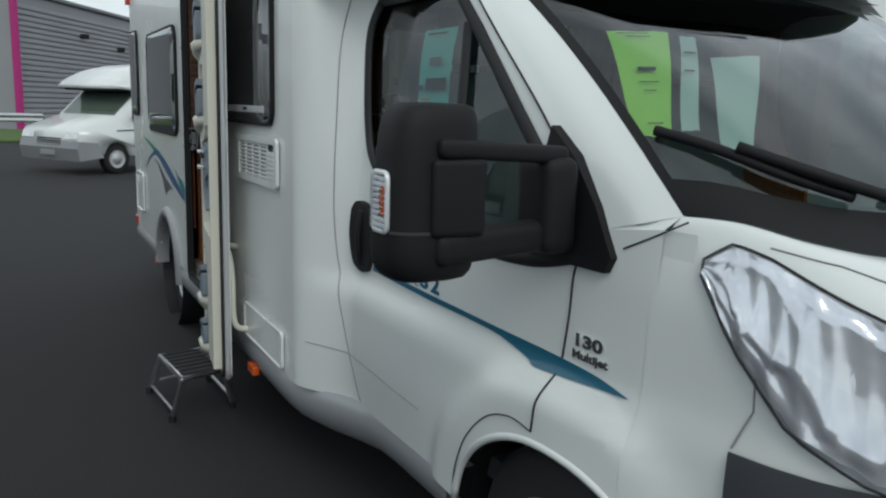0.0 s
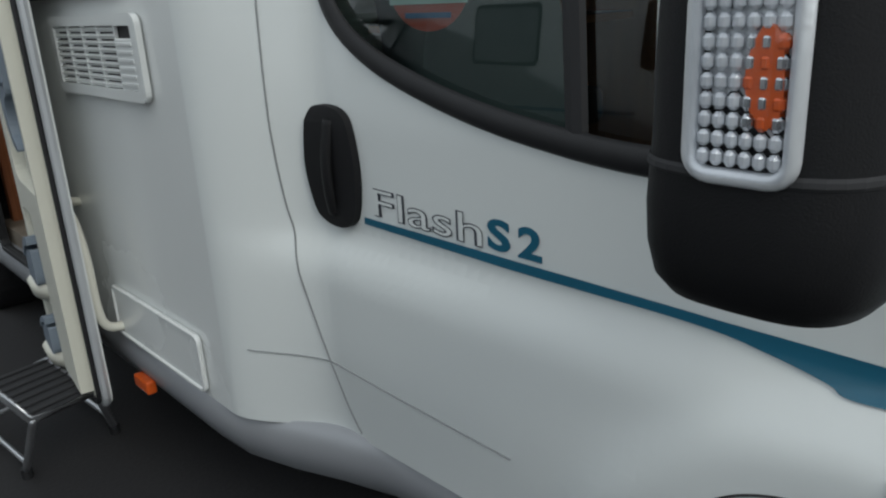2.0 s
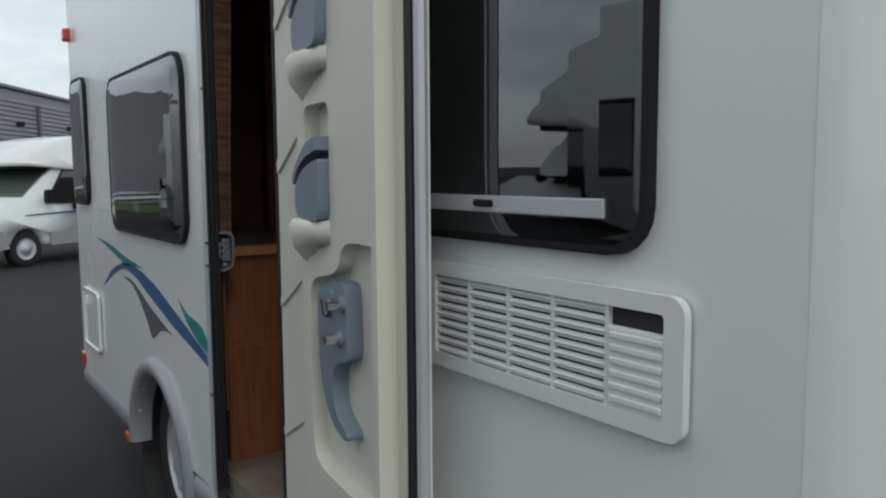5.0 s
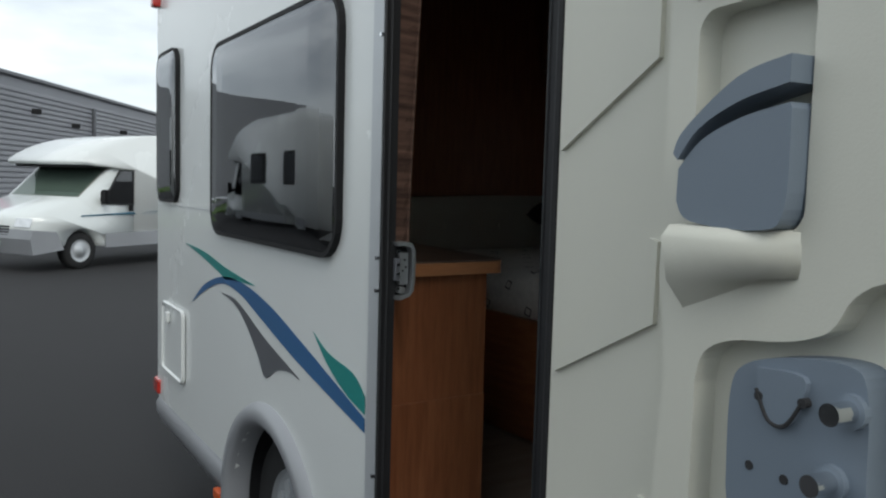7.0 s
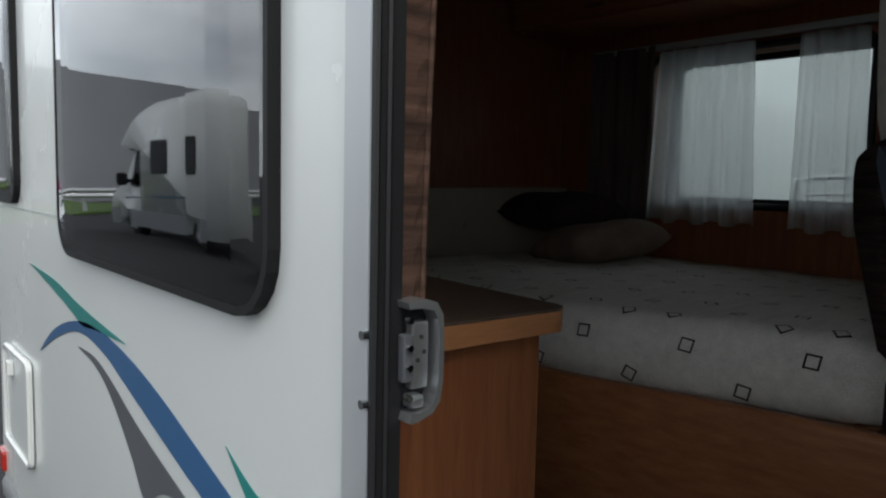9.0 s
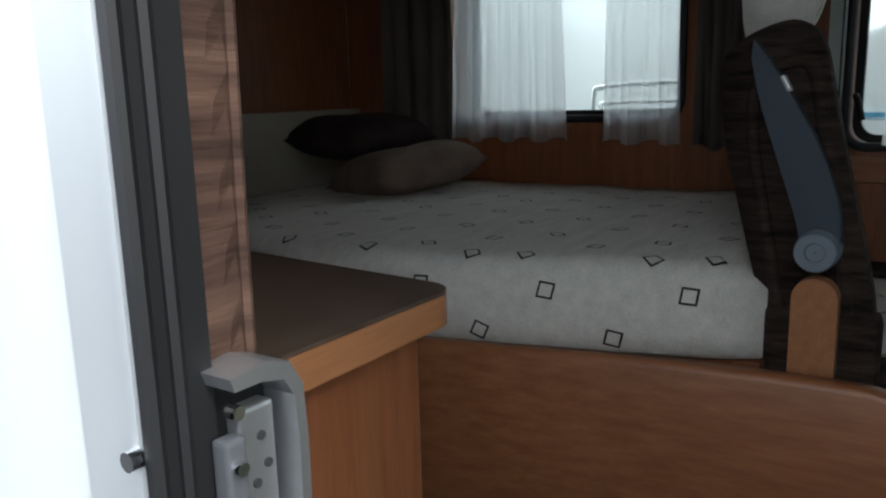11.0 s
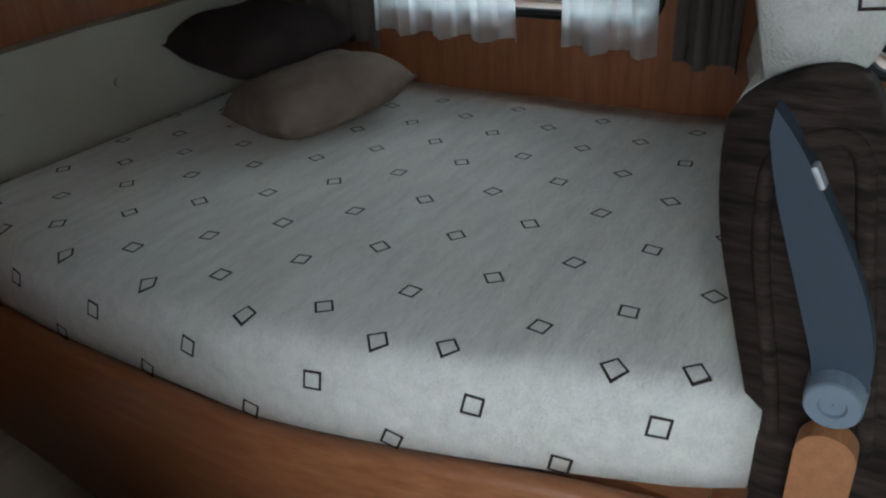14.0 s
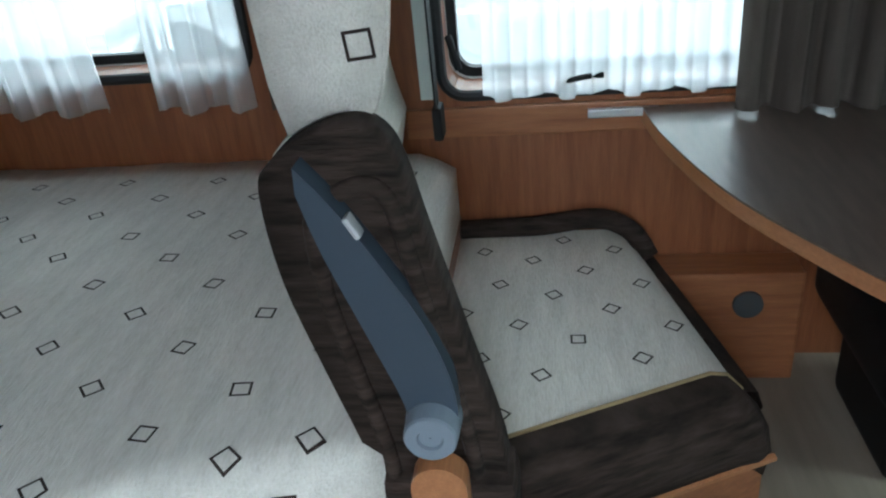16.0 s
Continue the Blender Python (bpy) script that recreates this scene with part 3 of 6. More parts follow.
# ---------- open entrance door ----------
HINGE, FREE = Vector((0.782, 2.872)), Vector((0.70, 2.205))
run = (FREE - HINGE).normalized()
WIDE = (FREE - HINGE).length
outward = Vector((run.y, -run.x))
if outward.x > 0:
    outward = -outward


def leaf(u, z, w=0.0):
    """On the open door: u from the hinge to the free edge, z up, w out of its lined face."""
    p = HINGE + run * u + outward * w
    return Vector((p.x, p.y, z))


def leaf_box(u0, u1, z0, z1, w0, w1, r=0.0):
    b = boxed(u0, u1, w0, w1, z0, z1, r)
    for v in b.verts:
        v.co = leaf(v.co.x, v.co.z, v.co.y)
    return b


door = part("entrance_door", sheet([rounded(0, WIDE, 0.22, 2.05, 0.05)], 0.022, lambda u, v, w: leaf(u, v, -0.004 - w)), WHITE, van, "open entrance door, white outside, cream moulded lining with grey bins")
part("edge_frame", sweep([leaf(u, v, -0.012) for u, v in rounded(0.002, WIDE - 0.002, 0.222, 2.048, 0.05)], 0.011, 8, True, 1.0), TRIM_ALU, door)
part("edge_seal", sweep([leaf(u, v, 0.004) for u, v in rounded(0.010, WIDE - 0.008, 0.23, 2.04, 0.045)], 0.0065, 8, True), RUBBER, door, "black rubber edge seal")
part("lining", sheet([rounded(0.018, WIDE - 0.014, 0.24, 2.03, 0.04)], 0.012, lambda u, v, w: leaf(u, v, 0.006 - w)), CREAM, door)
NICHES = [(1.235, 1.440), (1.53, 1.735), (0.50, 0.70), (0.30, 0.46)]
NU0, NU1 = 0.295, 0.425
col_out = [(0.255, 0.26), (0.255, 0.90)] + [(0.262, 1.0), (0.27, 1.08), (0.262, 1.14), (0.255, 1.18)] + [(0.255, 2.0), (0.62, 2.0), (0.62, 0.26)]
lockhole = smooth_loop([(0.60, 1.208), (0.51, 1.206), (0.475, 1.190), (0.455, 1.160), (0.415, 1.144), (0.355, 1.134), (0.322, 1.116), (0.312, 1.085)], 4) + smooth_loop([(0.312, 0.86), (0.325, 0.80), (0.37, 0.78)], 4) + [(0.60, 0.78)]
holes = [rounded(NU0, NU1, a, b, 0.022) for a, b in NICHES]
col = sheet([col_out, lockhole] + holes, 0.032, lambda u, v, w: leaf(u, v, 0.038 - w))
sharp = [e for e in col.edges if len(e.link_faces) == 2 and e.calc_face_angle() > 0.9]
bmesh.ops.bevel(col, geom=sharp, offset=0.009, segments=3, affect="EDGES")
part("raised_column", col, CREAM, door, smooth=False)
for a, b in NICHES:
    part("niche_back", leaf_box(NU0 - 0.01, NU1 + 0.01, a - 0.01, b + 0.01, 0.003, 0.009), CREAM, door)
    h = b - a
    bin_loop = smooth_loop([(NU0 + 0.002, a + h * 0.27), (NU0 + 0.03, a + h * 0.395), (NU0 + 0.075, a + h * 0.48), (NU1 - 0.004, a + h * 0.525)], 5) + \
        smooth_loop([(NU1 - 0.002, a + h * 0.50), (NU1 - 0.004, a + h * 0.10), (NU1 - 0.03, a + 0.002), (NU0 + 0.02, a + 0.006), (NU0 + 0.001, a + h * 0.12)], 5)
    bb = sheet([bin_loop], 0.05, lambda u, v, w: leaf(u, v, 0.058 - w))
    bmesh.ops.bevel(bb, geom=[e for e in bb.edges if len(e.link_faces) == 2 and e.calc_face_angle() > 0.9], offset=0.007, segments=3, affect="EDGES")
    part("storage_bin", bb, GREY_PLASTIC, door, "blue-grey storage bin")
    flap = smooth_loop([(NU0 - 0.002, a + h * 0.34), (NU0 + 0.012, a + h * 0.45), (NU0 + 0.073, a + h * 0.65), (NU1 - 0.002, a + h * 0.71)], 5) + \
        smooth_loop([(NU1 - 0.002, a + h * 0.60), (NU0 + 0.075, a + h * 0.545), (NU0 + 0.03, a + h * 0.445), (NU0 + 0.004, a + h * 0.31)], 5)
    fb = sheet([flap], 0.045, lambda u, v, w: leaf(u, v, 0.062 - w))
    bmesh.ops.bevel(fb, geom=[e for e in fb.edges if len(e.link_faces) == 2 and e.calc_face_angle() > 0.9], offset=0.007, segments=3, affect="EDGES")
    part("bin_strap", fb, GREY_PLASTIC, door, "blue-grey bin strap")
    ledge_rows = []
    for k in range(9):
        u = NU0 - 0.004 + (NU1 - NU0 + 0.008) * k / 8
        drop = 0.075 - 0.055 * k / 8
        f = 1 - (k / 8) ** 4
        ledge_rows.append([leaf(u, a + 0.004, 0.030), leaf(u, a + 0.002, 0.034 + 0.026 * f), leaf(u, a - 0.010, 0.034 + 0.036 * f), leaf(u, a - 0.03 - drop * 0.3, 0.034 + 0.027 * f), leaf(u, a - drop, 0.034 + 0.008 * f), leaf(u, a - drop - 0.02, 0.028)])
    part("bin_ledge", grid(ledge_rows), CREAM, door, smooth=True)
part("lock_recess", leaf_box(0.30, 0.61, 0.77, 1.215, 0.004, 0.010), CREAM, door)
plate_loop = smooth_loop([(0.360, 1.00), (0.359, 1.085), (0.374, 1.116), (0.422, 1.132), (0.474, 1.137), (0.492, 1.122), (0.496, 1.06), (0.494, 1.012), (0.462, 1.000), (0.437, 0.985), (0.426, 0.950), (0.440, 0.908), (0.486, 0.884), (0.482, 0.870), (0.425, 0.884), (0.385, 0.925), (0.366, 0.965)], 4)
lp = sheet([plate_loop], 0.030, lambda u, v, w: leaf(u, v, 0.040 - w))
bmesh.ops.bevel(lp, geom=[e for e in lp.edges if len(e.link_faces) == 2 and e.calc_face_angle() > 0.9], offset=0.005, segments=3, affect="EDGES")
lock = part("lock_plate", lp, GREY_PLASTIC, door, "blue-grey lock housing with a hooked tail and steel pins")
flap_loop = smooth_loop([(0.392, 1.118), (0.440, 1.120), (0.438, 1.095), (0.425, 1.074), (0.410, 1.074), (0.396, 1.092)], 4)
part("lock_flap", sheet([flap_loop], 0.012, lambda u, v, w: leaf(u, v, 0.046 - w)), GREY_PLASTIC, lock)
part("lock_line", sweep([leaf(u, v, 0.0465) for u, v in smooth_loop([(0.394, 1.100), (0.408, 1.076), (0.426, 1.076), (0.441, 1.100)], 5)], 0.0018, 6), SEAM, lock)
for u, z in ((0.482, 1.103), (0.469, 1.043)):
    pa, pb = leaf(u, z, 0.036), leaf(u, z, 0.068)
    part("lock_pin", sweep([pa, pb], 0.009, 16), CHROME, lock, "steel pin")
    part("pin_collar", sweep([leaf(u, z, 0.038), leaf(u, z, 0.046)], 0.014, 16), GREY_PLASTIC, lock)
for u, z in ((0.397, 1.094), (0.441, 1.099), (0.386, 1.028), (0.423, 1.028)):
    part("screw_hole", sweep([leaf(u, z, 0.038), leaf(u, z, 0.0475 if z > 1.05 else 0.0412)], 0.0042, 10), SEAM, lock)
ribs = [[(0.030, 1.318), (0.209, 1.412), (0.209, 1.540), (0.192, 1.524), (0.028, 1.342)]]
ribs += [[(0.034, z), (0.219, z + 0.094), (0.221, z + 0.184), (0.207, z + 0.187), (0.030, z + 0.016)] for z in (1.030, 0.740, 0.450, 1.620)]
for tri in ribs:
    t = sheet([tri], 0.008, lambda u, v, w: leaf(u, v, 0.012 - w))
    bmesh.ops.bevel(t, geom=[e for e in t.edges if len(e.link_faces) == 2 and e.calc_face_angle() > 0.9], offset=0.004, segments=2, affect="EDGES")
    part("pressed_rib", t, CREAM, door)
# bent hold-back rail behind the door
part("grab_rail", sweep(curve_through([(X0 - 0.002, 2.40, 0.72), (X0 - 0.05, 2.36, 0.73), (X0 - 0.06, 2.27, 0.70), (X0 - 0.06, 2.235, 0.62), (X0 - 0.055, 2.225, 0.45), (X0 - 0.002, 2.225, 0.42)], 6), 0.012, 10), CREAM, van, "cream plastic grab rail", smooth=True)


# ---------- inside the coach ----------
tagged(part("floor", sheet([[(X0 + 0.034, 1.64), (INNER + 0.1, 1.64), (INNER + 0.1, 5.0), (1.2, 5.0), (1.2, 3.56), (X0 + 0.034, 3.56)]], 0.06, lambda u, v, w: (u, v, FLOOR - w)), VINYL), "pale wood-look vinyl floor of the motorhome", "floor", kind="structure")
tagged(part("floor_cab", boxed(1.03, 2.73, 0.66, 1.636, FLOOR - 0.06, FLOOR), DASH), "dark grey cab floor", "floor", kind="structure")
part("bulkhead", boxed(1.03, 2.73, 0.62, 0.655, 0.36, 1.0), DASH, van)
part("underfloor", boxed(X0 + 0.4, XF - 0.02, 1.3, 5.29, 0.33, FLOOR - 0.062), RUBBER, van)
tagged(part("ceiling", boxed(X0 + 0.034, INNER + 0.1, 1.3, 5.02, CEIL, CEIL + 0.03), LINING), "pale grey motorhome ceiling lining", "ceiling", kind="structure")
lining = sheet([[(1.3, FLOOR), (5.0, FLOOR), (5.0, CEIL), (1.3, CEIL)], rounded(3.79, 4.56, 1.203, 1.72, 0.05), rounded(2.50, 3.375, 1.125, 1.72, 0.05)], 0.12, lambda u, v, w: (INNER + w, u, v))
tagged(part("wall_far", lining, WOODZ), "cherry laminate wall lining with two windows", "wall", kind="structure")
tagged(part("wall_rear", boxed(1.62, INNER - 0.002, 5.0, 5.03, FLOOR, CEIL), WOODZ), "cherry laminate partition behind the bed head", "wall", kind="structure")
near_in = sheet([[(1.62, 0.64), (2.872, 0.64), (2.872, 2.13), (3.398, 2.13), (3.398, 0.64), (5.3, 0.64), (5.3, CEIL), (1.62, CEIL)], rounded(3.60, 4.485, 1.135, 1.655, 0.06), WIN_FRONT, WIN_REAR], 0.004, lambda u, v, w: (X0 + 0.034 + w, u, v))
tagged(part("wall_near", near_in, WOODZ), "cherry laminate lining of the entrance side", "wall", kind="structure")
tagged(part("wall_washroom", boxed(X0 + 0.04, 1.60, 4.96, 4.99, FLOOR, CEIL), WOODZ), "dark laminate washroom partition", "wall", kind="structure")
part("door_post", boxed(1.615, 1.66, 4.93, 4.998, FLOOR, 1.95, 0.008), EDGE, van)

# padded head panel behind the pillows
hp = [(1.72, 0.90), (1.70, 1.02), (1.72, 1.20), (1.76, 1.225), (2.2, 1.24), (INNER - 0.01, 1.245), (INNER - 0.01, 0.90)]
b = sheet([hp], 0.05, lambda u, v, w: (u, 4.948 + w, v))
bmesh.ops.bevel(b, geom=[e for e in b.edges if len(e.link_faces) == 2 and e.calc_face_angle() > 0.9], offset=0.014, segments=3, affect="EDGES")
headp = thing("head_panel", 2.2, 4.97, 0.9, "beige padded panel with buttons at the head of the bed", "headboard")
part("padding", b, HEAD_PANEL, headp)
for x in (1.95, 2.25, 2.55):
    part("button", disc(bmesh.new(), (x, 4.946, 1.10), 0.014, 0.008, 16, "y"), HEAD_PANEL, headp)

# bed: front line of the base in plan
BED_TOP = 1.0


def bed_front(y):
    return 1.68 + 0.19 * max(0.0, (4.05 - y) / 0.72) ** 1.35 + 0.03 * soft(4.4, 4.95, y)


def base_front(y):
    f = bed_front(y) - 0.028
    return f if f < 1.70 else 1.70 + 0.105 * math.tanh((f - 1.70) / 0.105)


ys = [2.90 + k * 0.05 for k in range(42)]
base = bmesh.new()


def base_top(y):
    return 0.848 - 0.05 * soft(3.22, 2.98, y)


rows = []
for y in ys:
    x, zt = base_front(max(y, 3.2)), base_top(y)
    rows.append([(x + 0.02, y, FLOOR), (x, y, FLOOR + 0.01), (x, y, zt - 0.012), (x + 0.004, y, zt - 0.003), (x + 0.012, y, zt), (x + 0.03, y, zt), (x + 0.034, y, zt - 0.01), (x + 0.034, y, FLOOR)])
grid(rows, base)
bedbase = thing("bed_base", 2.2, 4.1, FLOOR, "cherry laminate bed base with a curved front panel", "bed base")
part("front_panel", base, WOODY, bedbase, smooth=True)
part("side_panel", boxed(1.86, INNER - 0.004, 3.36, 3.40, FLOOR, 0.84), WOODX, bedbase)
part("slats", boxed(1.828, INNER - 0.006, 3.402, 4.94, 0.80, 0.834), WOODY, bedbase)

# mattress with a rounded near edge
Y0, Y1 = 3.362, 4.945
cols = 40
rows = []
for k in range(cols + 1):
    y = Y0 + (Y1 - Y0) * k / cols
    e = min(1.0, min(k, cols - k) / 1.6)
    x0 = bed_front(y) + 0.012 * (1 - e)
    sag = 0.005 * math.sin(y * 9.0) * math.sin(y * 23.0)
    zt = BED_TOP - 0.035 * (1 - e) + sag * 0.6
    row = [(x0 + 0.03, y, 0.836), (x0 + 0.004, y, 0.848), (x0 - 0.004, y, 0.885)]
    for a in range(7):
        t = a / 6 * math.pi / 2
        row.append((x0 + 0.055 * (1 - math.cos(t)) - 0.004 * math.cos(t), y, zt - 0.075 * (1 - math.sin(t))))
    span = INNER - 0.012 - (x0 + 0.055)
    for a in range(1, 14):
        x = x0 + 0.055 + span * a / 13
        row.append((x, y, zt + 0.010 * math.sin(math.pi * a / 13) * math.sin(math.pi * k / cols)))
    row.append((INNER - 0.012, y, 0.836))
    rows.append(row)
mat_bm = grid(rows)
mat_bm.faces.new([v for v in mat_bm.verts[:len(rows[0])]])
mat_bm.faces.new([v for v in mat_bm.verts[-len(rows[0]):]][::-1])
mattress = thing("mattress", 2.2, 4.1, 0.84, "cream woven mattress printed with small brown outlined squares", "mattress")
part("cover", mat_bm, LINEN, mattress, smooth=True)


def square_ring(owner, place, size, turn, line=0.0050):
    """One printed square outline laid on a surface by place(u, v)."""
    bm = bmesh.new()
    pts = []
    for s in (size, size - line):
        for k in range(4):
            a = radians(turn + 90 * k)
            pts.append(bm.verts.new(place(s * math.cos(a), s * math.sin(a))))
    for k in range(4):
        bm.faces.new((pts[k], pts[(k + 1) % 4], pts[4 + (k + 1) % 4], pts[4 + k]))
    part("printed_square", bm, MOTIF, owner)


def bed_height(x, y):
    """Height of the mattress top, a hair above the cloth."""
    k = (y - Y0) / (Y1 - Y0) * cols
    e = min(1.0, min(k, cols - k) / 1.6)
    x0 = bed_front(y) + 0.012 * (1 - e)
    zt = BED_TOP - 0.035 * (1 - e) + 0.003 * math.sin(y * 9.0) * math.sin(y * 23.0)
    d = x - x0
    if d < 0.055:
        c = min(1.0, max(-1.0, 1 - (d + 0.004) / 0.059))
        return zt - 0.075 * (1 - math.sqrt(max(0.0, 1 - c * c))) + 0.002
    a = min(12.0, (d - 0.055) / (INNER - 0.012 - (x0 + 0.055)) * 13)
    return zt + 0.010 * math.sin(math.pi * a / 13) * math.sin(math.pi * k / cols) + 0.0016


def roll_x(y, z):
    """The near face of the mattress at a height."""
    x0, low = bed_front(y), BED_TOP - 0.075
    if z < low:
        return x0 - 0.005
    c = math.sqrt(max(0.0, 1 - min(1.0, (z - low) / 0.075) ** 2))
    return x0 + 0.055 * (1 - c) - 0.004 * c


rng = random.Random(5)
for i in range(13):
    for j in range(-3, 14):
        x, y = 1.702 + 0.0878 * i, 3.833 - 0.0925 * i + 0.2090 * j
        if y < Y0 + 0.05 or y > Y1 - 0.04 or x > INNER - 0.05 or x < bed_front(y) - 0.02:
            continue
        x = max(x, bed_front(y) + 0.042)
        tilt = rng.choice((45, 45, 20, 90, 0)) + rng.uniform(-9, 9)
        square_ring(mattress, lambda u, v, x=x, y=y: (x + u, y + v, bed_height(x + u, y + v)), 0.0195, tilt)
for row, (z, off, tilt) in enumerate(((0.948, 0.0, 48), (0.872, 0.111, 62))):
    for j in range(-3, 6):
        y = 3.685 + 0.221 * j + off
        if Y0 + 0.03 < y < Y1 - 0.05:
            square_ring(mattress, lambda u, v, y=y, z=z: (roll_x(y + u, z + v) - 0.003, y + u, z + v), 0.0195, tilt + rng.uniform(-8, 8))


# ---------- pillows ----------
def pillow(name, c, a, b, h, turn, tilt, lean, mat, label):
    bm = bmesh.new()
    n = 22
    top, bot = [], []
    for i in range(n + 1):
        rt, rb = [], []
        for j in range(n + 1):
            u, v = -1 + 2 * i / n, -1 + 2 * j / n
            pinch = 1 - 0.10 * (1 - abs(u) ** 2) * abs(v) ** 3
            pinch2 = 1 - 0.10 * (1 - abs(v) ** 2) * abs(u) ** 3
            f = max(0.0, (1 - u ** 4) * (1 - v ** 4)) ** 0.5
            wr = 0.05 * noise.noise(Vector((u * 2.3, v * 2.3, c[0] * 3)))
            rt.append((u * a * pinch, v * b * pinch2, f * h * (1 + wr * 2)))
            rb.append((u * a * pinch, v * b * pinch2, -f * h * 0.8))
        top.append(rt)
        bot.append(rb)
    grid(top, bm)
    grid([r[::-1] for r in bot], bm)
    bmesh.ops.remove_doubles(bm, verts=bm.verts[:], dist=1e-4)
    m = Matrix.Translation(c) @ Matrix.Rotation(radians(turn), 4, "Z") @ Matrix.Rotation(radians(tilt), 4, "Y") @ Matrix.Rotation(radians(lean), 4, "X")
    bmesh.ops.transform(bm, matrix=m, verts=bm.verts)
    solo(name, bm, mat, label, "pillow", "pillows on the bed", True)


pillow("pillow", (2.445, 4.495, 1.060), 0.18, 0.18, 0.075, -21, -7, -7, PILLOW_TAN, "taupe velvet pillow lying on the bed")
pillow("pillow", (2.53, 4.735, 1.155), 0.175, 0.18, 0.075, -12, -3, 3, PILLOW_DARK, "dark brown velvet pillow behind the taupe one")


# ---------- travel seat behind the table ----------
seat = thing("travel_seat", 2.4, 3.2, FLOOR, "double travel seat in cream print and brown ribbed fabric", "seat")
SA, SB, SC, SD = Vector((2.08, 3.27)), Vector((2.285, 2.845)), Vector((2.79, 2.965)), Vector((2.79, 3.42))


def quad(s, t):
    return SA * (1 - s) * (1 - t) + SB * s * (1 - t) + SC * s * t + SD * (1 - s) * t


rows = []
SEAT_Z = 0.80
for i in range(21):
    s = i / 20
    row = []
    for j in range(21):
        t = j / 20
        p = quad(s, t)
        fall = 0.055 * max(0, (s - 0.86) / 0.14) ** 2
        row.append((p.x, p.y, SEAT_Z - fall + 0.012 * math.sin(math.pi * s) * math.sin(math.pi * t)))
    rows.append(row)
cush = grid(rows)
part("seat_top", cush, LINEN, seat, "cream printed seat top", smooth=True)
rim = bmesh.new()
near_line = [quad(s, 0) for s in [k / 14 for k in range(15)]]
roll = [(0.0, 0.004), (-0.05, 0.004), (-0.088, -0.02), (-0.105, -0.065), (-0.09, -0.125), (-0.03, -0.145), (0.02, -0.145)]
nrm = Vector((SB.y - SA.y, -(SB.x - SA.x))).normalized()
if nrm.x > 0:
    nrm = -nrm
rows = []
for k, p in enumerate(near_line):
    s = k / 14
    fall = 0.055 * max(0, (s - 0.86) / 0.14) ** 2
    sc = 1.0 if 0 < k < 14 else 0.8
    rows.append([(p.x + nrm.x * (-d) * sc, p.y + nrm.y * (-d) * sc, SEAT_Z - fall + dz) for d, dz in roll])
grid(rows, rim)
rim.faces.new(rim.verts[-7:])
part("side_bolster", rim, CHENILLE, seat, "dark brown ribbed bolster", smooth=True)
fr = bmesh.new()
rows = []
for j in range(11):
    p = quad(1.0, j / 10)
    q = quad(0.97, j / 10)
    d = (p - q).normalized()
    rows.append([(p.x + d.x * a, p.y + d.y * a, SEAT_Z - 0.055 + z) for a, z in ((0, 0.0), (0.035, -0.012), (0.05, -0.05), (0.03, -0.09), (0, -0.10))])
grid(rows, fr)
part("front_bolster", fr, CHENILLE, seat, smooth=True)
part("back_bolster", sweep(curve_through([(INNER - 0.024, 3.42, 0.815), (INNER - 0.024, 3.2, 0.82), (INNER - 0.028, 3.06, 0.838), (INNER - 0.045, 2.985, 0.815), (INNER - 0.07, 2.945, 0.76)], 6), 0.023, 10), CHENILLE, seat, "dark brown ribbed bolster along the wall", smooth=True)
part("piping", sweep([(p.x, p.y, SEAT_Z + 0.006 - 0.055 * max(0, (k / 14 - 0.86) / 0.14) ** 2) for k, p in enumerate(near_line)], 0.0035, 6), PIPING, seat)


def quad_inverse(x, y):
    """Where a point of the plan lies in the seat's outline."""
    s, t = 0.5, 0.5
    for _ in range(8):
        e = Vector((x, y)) - quad(s, t)
        ds, dt = (quad(s + 0.01, t) - quad(s, t)) * 100, (quad(s, t + 0.01) - quad(s, t)) * 100
        det = ds.x * dt.y - ds.y * dt.x
        s, t = s + (e.x * dt.y - e.y * dt.x) / det, t + (ds.x * e.y - ds.y * e.x) / det
    return s, t


for i in range(-5, 6):
    for j in range(-5, 6):
        c = Vector((2.586 - 0.049 * i - 0.096 * j, 3.089 - 0.1055 * i + 0.0645 * j))
        s, t = quad_inverse(c.x, c.y)
        if not (0.03 < s < 0.95 and 0.05 < t < 0.97):
            continue
        square_ring(seat, lambda u, v, c=c, s=s, t=t: (c.x + u, c.y + v, SEAT_Z + 0.003 + 0.012 * math.sin(math.pi * s) * math.sin(math.pi * t) - 0.055 * max(0, (s - 0.86) / 0.14) ** 2), 0.0190, rng.choice((45, 10, 80)))
seat_base = bmesh.new()
outl = [SA + nrm * 0.07, SB + nrm * 0.07, SB + (SC - SB) * 0.15, SC, SD]
box_rows = [[(p.x, p.y, z) for p in outl] for z in (FLOOR, 0.675)]
grid([r + [r[0]] for r in box_rows], seat_base)
part("seat_box", seat_base, WOODY, seat, "cherry laminate seat box")
part("seat_box_edge", sweep([(p.x, p.y, 0.678) for p in (SA + nrm * 0.09, SB + nrm * 0.09)], 0.008, 6), EDGE, seat)

